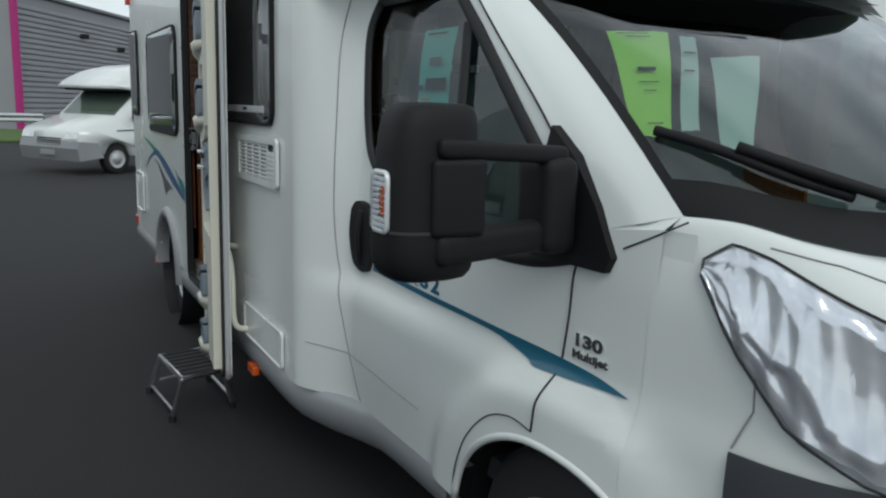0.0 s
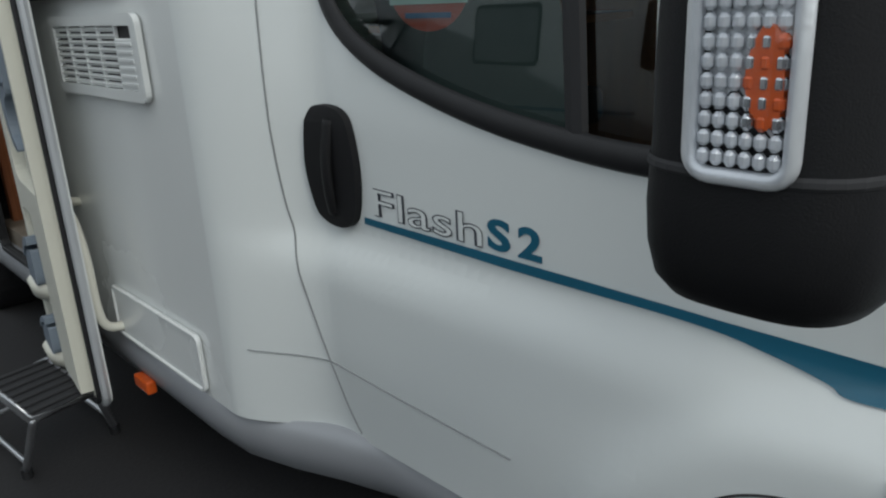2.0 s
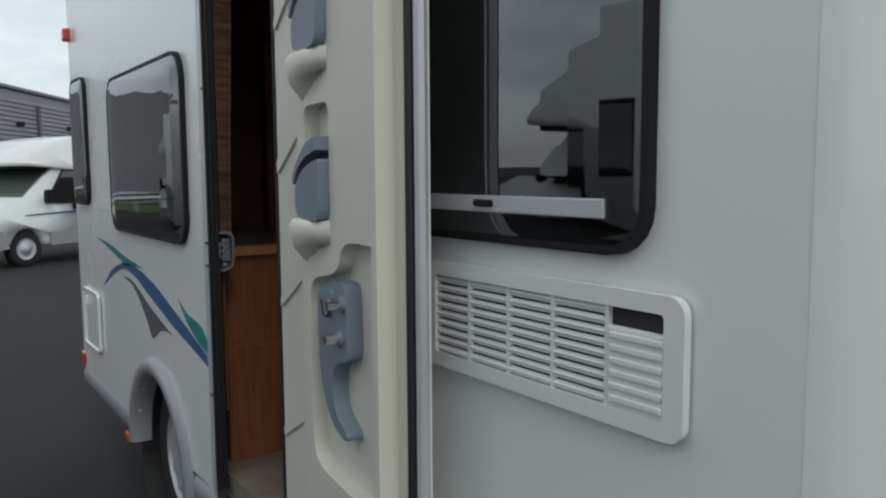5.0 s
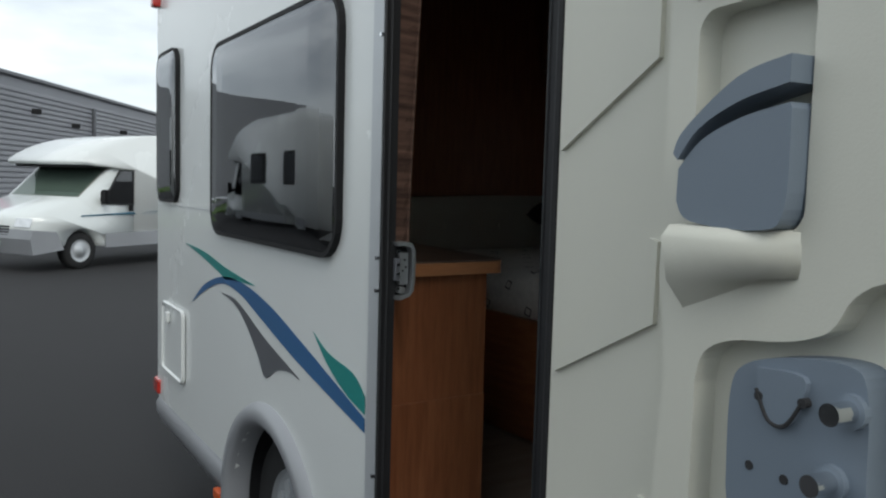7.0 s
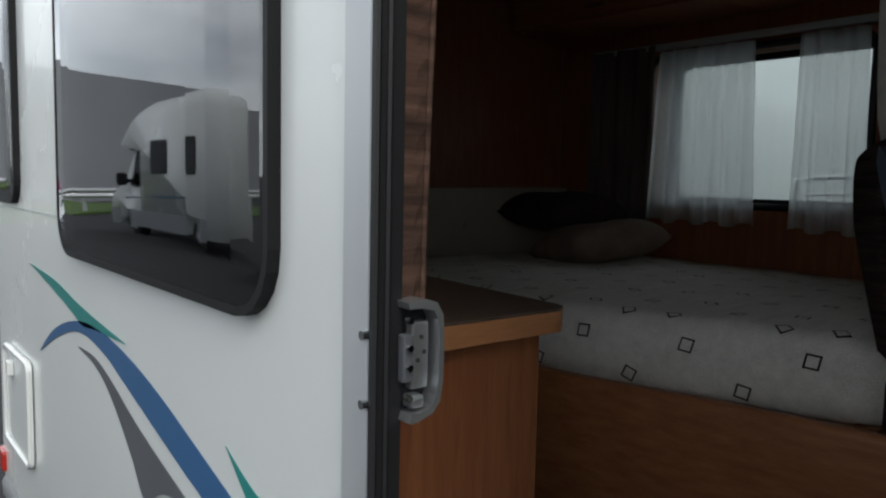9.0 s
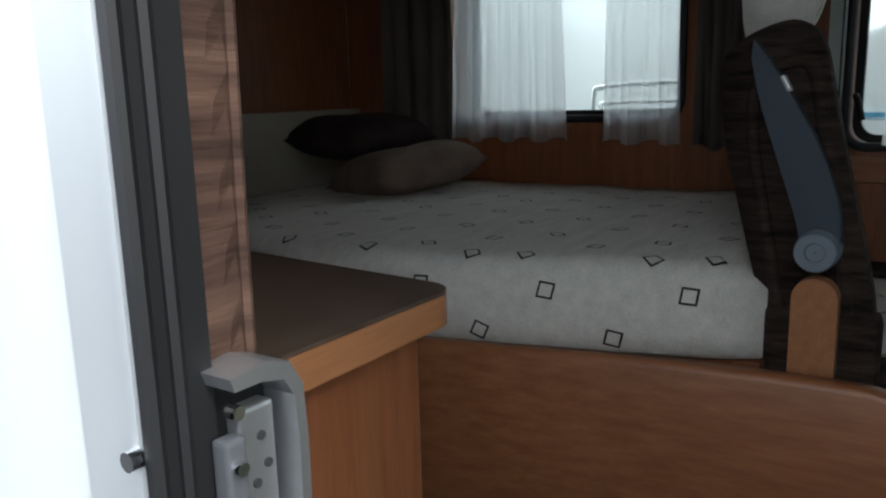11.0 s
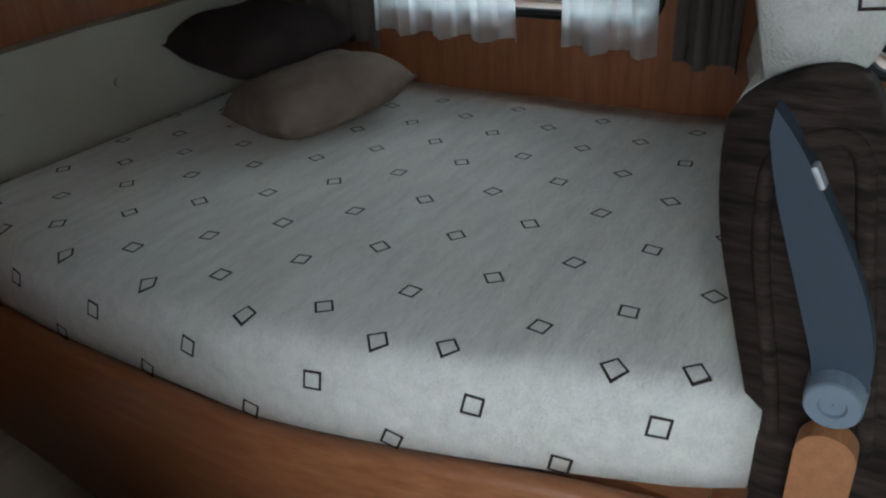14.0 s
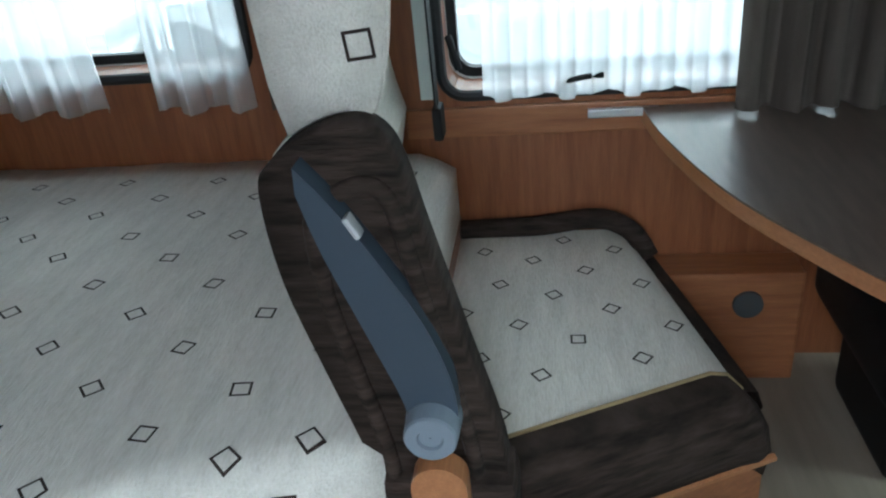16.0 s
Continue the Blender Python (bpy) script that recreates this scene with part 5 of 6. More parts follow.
def lamp_zone(k0, k1, low, high, out):
    """A patch of the nose between two edges, proud of it."""
    rows = []
    for k in range(k0, k1 + 1):
        s = (k - k0) / (k1 - k0)
        a, b = lerp_table(low, s), lerp_table(high, s)
        rows.append([nose(k, a + (b - a) * j / 10, out) + Vector((0, 0, 0)) for j in range(11)])
    return grid(rows)


LOW = [(0, 0.735), (0.12, 0.60), (0.3, 0.475), (0.5, 0.42), (0.8, 0.41), (1, 0.46)]
HIGH = [(0, 0.78), (0.10, 0.845), (0.25, 0.82), (0.5, 0.735), (0.8, 0.64), (1, 0.57)]


def lamp_back(k0, k1, out):
    """The bright inside of the lamp: hollow bowls and pleats stepped across and upwards."""
    rows = []
    for i in range(4 * (k1 - k0) + 1):
        s = i / (4 * (k1 - k0))
        lo, hi = lerp_table(LOW, s) + 0.012, lerp_table(HIGH, s) - 0.012
        ka = k0 + s * (k1 - k0)
        kb, f = min(int(ka), k1 - 1), ka - min(int(ka), k1 - 1)
        row = []
        for j in range(25):
            t = lo + (hi - lo) * j / 24
            u, v = s, j / 24
            d = 0.0
            for cu, cv, ru, rv, deep in ((0.20, 0.55, 0.13, 0.34, 0.016), (0.46, 0.48, 0.15, 0.42, 0.018), (0.76, 0.45, 0.15, 0.45, 0.018)):
                q = ((u - cu) / ru) ** 2 + ((v - cv) / rv) ** 2
                if q < 1:
                    d = deep * (1 - q) + 0.002 * math.sin(u * 90)
            if d == 0.0:
                d = 0.006 * abs(math.sin(u * 38 + 2 * v)) + 0.005 * abs(math.sin(v * 11 + u * 9))
            row.append(nose(kb, t, out - d) * (1 - f) + nose(kb + 1, t, out - d) * f)
        rows.append(row)
    return grid(rows)


hl = part("headlight", lamp_zone(4, 25, LOW, HIGH, 0.001), LAMP_BACK, van, "large clear headlight with chrome reflectors", smooth=True)
part("reflector", lamp_back(4, 25, 0.020), LAMP_CHROME, hl, "bright chrome reflector bowls", smooth=True)
part("lens", lamp_zone(4, 25, LOW, HIGH, 0.023), LENS, hl, "clear lens", smooth=True)
edge_pts = [nose(4 + round(s * 21), lerp_table(LOW, s), 0.012) for s in [i / 21 for i in range(22)]] + [nose(4 + round(s * 21), lerp_table(HIGH, s), 0.012) for s in [1 - i / 21 for i in range(22)]]
part("lens_edge", sweep(edge_pts, 0.0028, 6, True), SEAM, hl)

# windscreen and its surround
def screen(s, t, lift=0.0):
    """s across from the near side (0) to the far side (1), t up."""
    k = s * 2 * half
    low = cowl(int(round(k)))
    side_in = abs(s - 0.5) * 2
    top = Vector((XC + (s - 0.5) * 1.56, 1.085 - 0.06 * (1 - side_in ** 2), 1.70))
    p = low.lerp(top, t)
    return p + Vector((0, -1, 0.9)).normalized() * (lift + 0.03 * math.sin(math.pi * t))


SN = 24
part("windscreen", grid([[screen(i / SN, 0.02 + 0.96 * j / 12) for i in range(SN + 1)] for j in range(13)]), CAB_GLASS, van, "sloping windscreen", smooth=True)
part("screen_border", grid([[screen(s, 0.0 + 0.98 * j / 12, 0.002) for s in (0.0, 0.012, 0.024)] for j in range(13)]), BLACK, van)
part("cowl_panel", grid([[screen(i / SN, t, 0.004) for i in range(SN + 1)] for t in (0.0, 0.03, 0.06, 0.09)]), BLACK, van, "black scuttle panel", smooth=True)
# windscreen pillar
pillar_rows = []
for j in range(13):
    t = j / 12
    zz = 1.085 + (1.62 - 1.085) * t
    d = (lerp_table([(1.085, 0.405), (1.17, 0.50), (1.325, 0.66), (1.48, 0.84), (1.625, 1.0)], zz), zz)
    a = Vector(on_cab(*d))
    b2 = screen(0.0, t * 0.96)
    m = a.lerp(b2, 0.5) + Vector((-0.6, -0.8, 0.1)).normalized() * 0.014
    pillar_rows.append([a, a.lerp(m, 0.5) + (m - a) * 0.06, m, m.lerp(b2, 0.5), b2])
part("pillar", grid(pillar_rows), CAB_WHITE, van, "white windscreen pillar", smooth=True)
tri_fill = grid([[Vector(on_cab(0.405, 1.085)), Vector(on_cab(0.36, 1.09)), Vector(on_cab(0.28, 1.10))], [screen(0, 0.0), screen(0, 0.0) + Vector((-0.01, 0.0, -0.004)), nose(0, 1.0)]])
part("scuttle_corner", tri_fill, CAB_WHITE, van, smooth=True)
part("wing_flange", grid([[on_cab(0.22 + 0.04 * i, 0.95 + 0.03 * j, 0.006) for i in range(6)] for j in range(6)]), CAB_WHITE, van, smooth=True)
pillar_far = [[Vector((2 * XC - p.x, p.y, p.z)) for p in r] for r in pillar_rows]
part("pillar", grid(pillar_far), CAB_WHITE, van, smooth=True)
for pts, arm_pts in (([screen(0.04, 0.21, 0.014), screen(0.125, 0.17, 0.016), screen(0.21, 0.135, 0.016), screen(0.29, 0.11, 0.014)], [screen(0.15, 0.165, 0.034), screen(0.25, 0.125, 0.036), screen(0.375, 0.06, 0.024)]),
                     ([screen(0.33, 0.125, 0.014), screen(0.46, 0.12, 0.016), screen(0.62, 0.125, 0.014)], [screen(0.45, 0.12, 0.034), screen(0.54, 0.09, 0.034), screen(0.62, 0.05, 0.022)])):
    wp = thing("windscreen_wiper", *pts[0], "black wiper resting at the foot of the windscreen", "wiper", "windscreen wipers")
    part("blade", sweep(curve_through(pts, 4), 0.010, 8), BLACK, wp, smooth=True)
    part("arm", sweep(curve_through(arm_pts, 4), 0.011, 8), BLACK, wp, smooth=True)

part("cab_roof", grid([[(2 * XC - 2.70 + (2 * 2.70 - 2 * XC) * k / 8, y, z + 0.02 * math.sin(math.pi * k / 8)) for k in range(9)] for y, z in ((1.02, 1.695), (1.20, 1.715), (1.45, 1.72), (1.68, 1.72))]), CAB_WHITE, van, smooth=True)
# overcab pod; a black sheet beneath it paints the shade of the overhang
pod = []
for y, z0, z1, inset in ((0.88, 1.835, 1.85, 0.72), (0.905, 1.81, 1.88, 0.58), (0.965, 1.785, 1.95, 0.40), (1.07, 1.75, 2.08, 0.22), (1.3, 1.66, 2.34, 0.09), (1.66, 1.62, 2.475, 0.02)):
    xa, xb = X0 + inset, XF - inset
    ring = [(xa, y, z0), (xa - 0.0, y, z0 + (z1 - z0) * 0.6), (xa + 0.06, y, z1 - 0.03), (xa + 0.16, y, z1)]
    ring += [(2 * XC - a, b, c) for a, b, c in ring[::-1]]
    pod.append(ring)
pb = grid(pod)
pb.faces.new(pb.verts[:8])
part("overcab_pod", pb, WHITE, van, "white aerodynamic pod above the cab", smooth=True)
part("pod_shade_sheet", grid([[(X0 + 0.60, 0.905, 1.806), (XF - 0.60, 0.905, 1.806)], [(X0 + 0.42, 0.965, 1.780), (XF - 0.42, 0.965, 1.780)], [(X0 + 0.24, 1.07, 1.742), (XF - 0.24, 1.07, 1.742)], [(X0 + 0.10, 1.66, 1.608), (XF - 0.10, 1.66, 1.608)]]), BLACK, van, "black sheet that paints the shade under the pod")
part("sun_visor", boxed(1.25, 2.55, 1.02, 1.16, 1.655, 1.67, 0.005), BLACK, van)

# inside the cab: dashboard, seats, bulkhead, notices
dash = thing("dashboard", XC, 0.45, 0.9, "dark grey dashboard behind the windscreen", "dashboard")
part("panel", grid([[(x, 0.16 - 0.10 * math.sin(math.pi * i / 10), 1.05) for i, x in enumerate([1.10 + 0.156 * k for k in range(11)])], [(x, 0.45, 1.09) for x in [1.06 + 0.164 * k for k in range(11)]], [(x, 0.62, 1.03) for x in [1.06 + 0.164 * k for k in range(11)]], [(x, 0.68, 0.7) for x in [1.06 + 0.164 * k for k in range(11)]]]), DASH, dash, smooth=True)
for x in (1.38, 2.38):
    cs = thing("cab_seat", x, 1.25, FLOOR, "dark grey cab seat with headrest", "seat", "cab seats")
    part("cushion", boxed(x - 0.23, x + 0.23, 0.98, 1.45, 0.68, 0.82, 0.05, 4), DASH, cs, smooth=True)
    bkr = boxed(x - 0.23, x + 0.23, 1.38, 1.50, 0.80, 1.42, 0.05, 4)
    part("backrest", tilted(bkr, (x, 1.44, 0.8), Matrix.Rotation(radians(-10), 4, "X")), DASH, cs, smooth=True)
    part("headrest", boxed(x - 0.13, x + 0.13, 1.50, 1.59, 1.44, 1.62, 0.04, 4), DASH, cs, smooth=True)
    part("base", boxed(x - 0.2, x + 0.2, 1.02, 1.42, FLOOR, 0.70, 0.02), BLACK, cs)


def notice(name, corners, mat, label, bars=()):
    """A sheet of paper hung by four corners, with lines of print."""
    a, b2, c, d = [Vector(p) for p in corners]
    n = (b2 - a).cross(d - a).normalized()
    if n.x + n.y > 0:
        n = -n
    ob = thing(name, *a, label, "notice")
    part("sheet", grid([[a.lerp(b2, i / 4).lerp(d.lerp(c, i / 4), j / 6) + n * 0.004 * math.sin(3 * i + j) for i in range(5)] for j in range(7)]), mat, ob, smooth=True)
    for u0, u1, v0, v1, ink in bars:
        q = [a.lerp(b2, u).lerp(d.lerp(c, u), v) + n * 0.008 for u, v in ((u0, v0), (u1, v0), (u1, v1), (u0, v1))]
        bm = bmesh.new()
        bm.faces.new([bm.verts.new(p) for p in q])
        part("print_line", bm, ink, ob)


def in_screen(s0, s1, t0, t1, back=-0.03):
    return [screen(s0, t1, back), screen(s1, t1, back), screen(s1, t0, back), screen(s0, t0, back)]


notice("price_sheet", [(1.19, 0.676, 1.475), (1.375, 0.676, 1.487), (1.245, 0.507, 1.254), (1.144, 0.507, 1.253)], PAPER_GREEN, "lime green price sheet behind the windscreen",
       ((0.1, 0.62, 0.04, 0.05, INK), (0.25, 0.65, 0.07, 0.08, INK), (0.33, 0.68, 0.38, 0.42, INK), (0.3, 0.72, 0.52, 0.53, INK), (0.36, 0.64, 0.60, 0.61, INK), (0.3, 0.7, 0.90, 0.91, INK)))
notice("leaflet", [(1.411, 0.676, 1.48), (1.465, 0.676, 1.48), (1.325, 0.507, 1.267), (1.27, 0.507, 1.265)], PAPER_WHITE, "white leaflet behind the windscreen", ((0.1, 0.8, 0.2, 0.22, INK), (0.1, 0.7, 0.4, 0.42, INK)))
notice("leaflet", [(1.518, 0.676, 1.436), (1.694, 0.676, 1.452), (1.50, 0.507, 1.235), (1.40, 0.507, 1.218)], PAPER_WHITE, "pale leaflet leaning behind the windscreen")


def in_door(y0, y1, z0, z1, back=0.03):
    return [(cab_x(y1, z1) + back, y1, z1), (cab_x(y0, z1) + back, y0, z1), (cab_x(y0, z0) + back, y0, z0), (cab_x(y1, z0) + back, y1, z0)]


notice("price_sheet", in_door(1.05, 1.215, 1.235, 1.50), PAPER_CYAN, "aqua price sheet inside the cab door window",
       ((0.2, 0.8, 0.04, 0.06, INK), (0.35, 0.7, 0.28, 0.36, DECAL_GREY), (0.3, 0.95, 0.48, 0.60, INK), (0.1, 0.25, 0.55, 0.60, INK), (0.2, 0.5, 0.68, 0.70, ORANGE), (0.55, 0.95, 0.76, 0.80, INK), (0.3, 0.9, 0.90, 0.93, INK)))
stk = thing("sticker", cab_x(1.2, 1.18), 1.2, 1.13, "round red sticker with pale centre inside the door window", "sticker")
sx = cab_x(1.2, 1.18) + 0.024
part("disc", sheet([[(1.20 + 0.085 * math.cos(a * math.tau / 28), 1.195 + 0.062 * math.sin(a * math.tau / 28)) for a in range(28)]], 0.001, lambda u, v, w: (sx + w, u, v)), STICKER_RED, stk)
part("band", boxed(sx - 0.002, sx - 0.0005, 1.115, 1.285, 1.172, 1.196, 0.0), PAPER_WHITE, stk)
part("badge_shape", sheet([[(1.20 + 0.034 * math.cos(a * math.tau / 20), 1.222 + 0.016 * math.sin(a * math.tau / 20)) for a in range(20)]], 0.001, lambda u, v, w: (sx - 0.002 + w, u, v)), PAPER_CYAN, stk)
part("lower_band", boxed(sx - 0.002, sx - 0.0005, 1.15, 1.25, 1.152, 1.160, 0.0), BLUE, stk)

# ---------- wing mirror ----------
def shell(x0, x1, y0, y1, z_rows, power=3.4, n=36):
    """A rounded block lofted upwards: z_rows holds (z, scale, shift in x)."""
    rows = []
    for z, f, dx in z_rows:
        ring = []
        for k in range(n):
            a = k * math.tau / n
            c, d = math.cos(a), math.sin(a)
            ring.append(((x0 + x1) / 2 + dx + (x1 - x0) / 2 * f * math.copysign(abs(c) ** (2 / power), c), (y0 + y1) / 2 + (y1 - y0) / 2 * f * math.copysign(abs(d) ** (2 / power), d), z))
        rows.append(ring + [ring[0]])
    bm = grid(rows)
    bmesh.ops.remove_doubles(bm, verts=bm.verts[:], dist=1e-5)
    return bm


mirror = part("wing_mirror", shell(0.576, 0.750, 0.442, 0.586, [(0.998, 0.02, 0), (0.998, 0.66, 0), (1.003, 0.82, 0), (1.015, 0.93, 0), (1.035, 0.985, 0), (1.06, 1.0, 0), (1.085, 0.985, 0), (1.10, 0.975, 0), (1.16, 0.97, 0.001), (1.22, 0.955, 0.003), (1.265, 0.92, 0.006), (1.288, 0.86, 0.009), (1.300, 0.76, 0.011), (1.305, 0.60, 0.012), (1.306, 0.02, 0.012)]), BLACK, van, "large black double-arm wing mirror", smooth=True)
part("parting_line", shell(0.5745, 0.7515, 0.4405, 0.5875, [(1.083, 0.975, 0), (1.085, 0.988, 0), (1.088, 0.985, 0), (1.090, 0.97, 0)]), SEAM, mirror)
part("front_panel", boxed(0.640, 0.745, 0.432, 0.46, 1.080, 1.213, 0.012, 4), BLACK, mirror, smooth=True)
for name, z0, z1, y0, y1, r in (("upper_arm", 1.214, 1.248, 0.428, 0.466, 0.014), ("lower_arm", 1.026, 1.086, 0.430, 0.482, 0.022)):
    bar = boxed(0.65, 0.95, y0, y1, z0, z1, r, 4)
    for v in bar.verts:
        v.co.y += 0.14 * (v.co.x - 0.65)
        v.co.z -= 0.05 * (v.co.x - 0.65) if name == "upper_arm" else -0.04 * (v.co.x - 0.65)
    part(name, bar, BLACK, mirror, smooth=True)
part("arm_hinge", boxed(0.885, 0.965, 0.45, 0.56, 1.03, 1.215, 0.03, 4), BLACK, mirror, smooth=True)
sail = [(0.385, 1.005), (0.372, 1.035), (0.425, 1.125), (0.50, 1.215), (0.575, 1.27), (0.62, 1.06), (0.60, 1.005)]
sb = sheet([sail], 0.034, lambda u, v, w: (cab_x(u, v) - 0.016 + w, u, v))
bmesh.ops.bevel(sb, geom=[e for e in sb.edges if len(e.link_faces) == 2 and e.calc_face_angle() > 0.9], offset=0.012, segments=3, affect="EDGES")
part("base_panel", sb, BLACK, mirror)
part("mirror_glass", boxed(0.615, 0.725, 0.581, 0.585, 1.09, 1.26, 0.001), CHROME, mirror, "mirror glass")
lm = part("indicator_lamp", boxed(0.568, 0.590, 0.494, 0.542, 1.084, 1.174, 0.008, 3), LAMP_BACK, mirror, "clear indicator lamp with an orange bulb", smooth=True)
part("lamp_frame", sweep([(0.566, u, v) for u, v in rounded(0.490, 0.546, 1.079, 1.180, 0.012)], 0.005, 8, True), LAMP_BACK, lm, smooth=True)
part("lens", boxed(0.556, 0.590, 0.489, 0.547, 1.078, 1.181, 0.012, 3), LENS, lm, smooth=True)
part("bulb", sheet([smooth_loop([(0.497, 1.112), (0.496, 1.13), (0.499, 1.152), (0.507, 1.158), (0.514, 1.145), (0.516, 1.13), (0.512, 1.115), (0.503, 1.106)], 4)], 0.006, lambda u, v, w: (0.5625 + w, u, v)), ORANGE, lm, "orange bulb behind the lens", smooth=False)
for i in range(6):
    for j in range(9):
        y, z = 0.4985 + 0.0078 * i, 1.0895 + 0.0099 * j
        b = boxed(0.5615, 0.5685, y - 0.0034, y + 0.0034, z - 0.0044, z + 0.0044, 0.0022, 1)
        part("prism", b, LAMP_BACK if (i > 2 or j < 2 or j > 6) else ORANGE if (i + j) % 3 == 0 else CHROME, lm)


lm.matrix_basis = Matrix.Translation((0.011, -0.009, 0.007)) @ lm.matrix_basis          # set into the shell


# ---------- aluminium step stool by the door ----------
stool = thing("step_stool", 0.64, 2.6, 0, "folding aluminium step stool with a black ribbed tread on the asphalt", "step stool")
tc = [(0.515, 2.56), (0.545, 2.25), (0.705, 2.285), (0.68, 2.59)]
part("tread", sheet([tc], 0.018, lambda u, v, w: (u, v, 0.250 - w)), RUBBER, stool, "black ribbed tread")
for k in range(7):
    a, b2 = Vector((*tc[0], 0)).lerp(Vector((*tc[1], 0)), (k + 0.5) / 7), Vector((*tc[3], 0)).lerp(Vector((*tc[2], 0)), (k + 0.5) / 7)
    part("rib", sweep([(a.x, a.y, 0.251), (b2.x, b2.y, 0.251)], 0.004, 6), RUBBER, stool)
part("tread_rim", sweep([(u, v, 0.243) for u, v in tc], 0.011, 8, True), ALU, stool, smooth=True)
for p, q in ((tc[1], (0.535, 2.43)), (tc[2], (0.79, 2.48)), (tc[0], (0.50, 2.80)), (tc[3], (0.77, 2.84))):
    q = (p[0] + (q[0] - p[0]) * 1.0, q[1])
    part("leg", sweep(curve_through([(p[0], p[1], 0.243), (p[0] + (q[0] - p[0]) * 0.15, p[1] + (q[1] - p[1]) * 0.1, 0.215), (q[0], q[1], 0.022)], 5), 0.010, 8), ALU, stool, smooth=True)
    part("foot", sweep([(q[0], q[1], 0.0), (q[0], q[1], 0.03)], 0.015, 10), RUBBER, stool, "black rubber foot")
part("brace", sweep([(0.537, 2.43, 0.05), (0.502, 2.78, 0.05)], 0.007, 8), ALU, stool)
part("brace", sweep([(0.786, 2.49, 0.05), (0.765, 2.82, 0.05)], 0.007, 8), ALU, stool)
part("brace", sweep([(0.52, 2.62, 0.12), (0.74, 2.66, 0.12)], 0.007, 8), ALU, stool)


# ---------- other motorhomes in the yard ----------
def parked_camper(at, heading, label, size=0.93, flip=False, group="parked motorhomes", win=((2.55, 3.35, 1.35, 1.85), (4.2, 4.9, 1.35, 1.85))):
    """A low-profile motorhome seen from its left; heading: unit vector from its nose to its tail."""
    L = Vector((heading[0], heading[1], 0)).normalized()
    B = Vector((-L.y, L.x, 0)) * (-1 if flip else 1)
    F = Vector((at[0], at[1], 0))
    o = thing("parked_motorhome", at[0], at[1], 0, label, "motorhome", group)

    def pt(a, b, z):
        return F + L * (a * size) + B * (b * size) + Vector((0, 0, z * size))

    W = 2.05
    lower = smooth_loop([(0.03, 0.30), (0.0, 0.55), (0.03, 0.80), (0.14, 0.94), (0.52, 1.08), (0.90, 1.20)], 4) + [(1.52, 1.74), (2.05, 1.74), (2.05, 0.36)] + \
        [(0.95 + 0.37 * math.cos(radians(a)), 0.33 + 0.37 * math.sin(radians(a))) for a in range(8, 173, 12)]
    cb = sheet([lower], W - 0.12, lambda u, v, w: pt(u, w + 0.06, v))
    bmesh.ops.bevel(cb, geom=[e for e in cb.edges if len(e.link_faces) == 2 and e.calc_face_angle() > 0.9], offset=0.05 * size, segments=3, affect="EDGES")
    part("cab", cb, CAB_WHITE, o, smooth=True)
    podp = smooth_loop([(0.98, 1.78), (0.96, 1.84), (1.10, 1.95), (1.5, 2.14), (2.1, 2.30), (2.9, 2.40)], 4) + [(5.55, 2.40), (5.72, 2.32), (5.75, 2.2), (5.75, 0.40)] + \
        [(4.55 + 0.36 * math.cos(radians(a)), 0.33 + 0.37 * math.sin(radians(a))) for a in range(10, 171, 16)] + [(2.0, 0.40), (2.0, 1.72)]
    hb2 = sheet([podp], W, lambda u, v, w: pt(u, w, v))
    bmesh.ops.bevel(hb2, geom=[e for e in hb2.edges if len(e.link_faces) == 2 and e.calc_face_angle() > 1.0], offset=0.05 * size, segments=3, affect="EDGES")
    part("coach_body", hb2, WHITE, o, smooth=True)
    # black block paints the deep shade between cab roof and pod
    part("pod_shade_band", sheet([[(1.05, 1.735), (1.02, 1.80), (2.0, 1.80), (2.0, 1.735)]], W - 0.2, lambda u, v, w: pt(u, w + 0.1, v)), BLACK, o, "black band above the windscreen for the shade under the pod")
    part("windscreen", grid([[pt(0.93 + 0.56 * t - 0.012, 0.16 + (W - 0.32) * s, 1.225 + 0.50 * t + 0.012) for s in (0, 0.5, 1)] for t in (0, 0.5, 1)]), CAB_GLASS, o, "windscreen")
    # pale backing paints in the sky reflection and papers of the windscreen
    part("windscreen_sheen_back", grid([[pt(0.93 + 0.56 * t - 0.004, 0.14 + (W - 0.28) * s, 1.225 + 0.50 * t + 0.005) for s in (0, 0.5, 1)] for t in (0, 0.5, 1)]), LINING, o)
    part("door_window", sheet([[(1.32, 1.12), (1.70, 1.70), (1.98, 1.70), (1.98, 1.10)]], 0.01, lambda u, v, w: pt(u, 0.048 + w, v)), PANE, o, "dark cab door window")
    part("door_window_seal", sweep([pt(u, 0.05, v) for u, v in ((1.32, 1.12), (1.70, 1.70), (1.98, 1.70), (1.98, 1.10))], 0.018, 6, True), RUBBER, o)
    part("lower_trim", sheet([[(0.02, 0.30), (-0.02, 0.55), (0.02, 0.70), (0.45, 0.66), (0.58, 0.36)]], W - 0.08, lambda u, v, w: pt(u - 0.012, w + 0.04, v)), SILVER, o, "grey bumper")
    part("sill_trim", sheet([[(1.34, 0.36), (1.34, 0.60), (4.15, 0.66), (4.15, 0.38)]], 0.02, lambda u, v, w: pt(u, w - 0.012, v)), SILVER, o, "grey lower skirt")
    part("sill_trim", sheet([[(4.95, 0.38), (4.95, 0.66), (5.75, 0.66), (5.75, 0.38)]], 0.02, lambda u, v, w: pt(u, w - 0.012, v)), SILVER, o, "grey lower skirt")
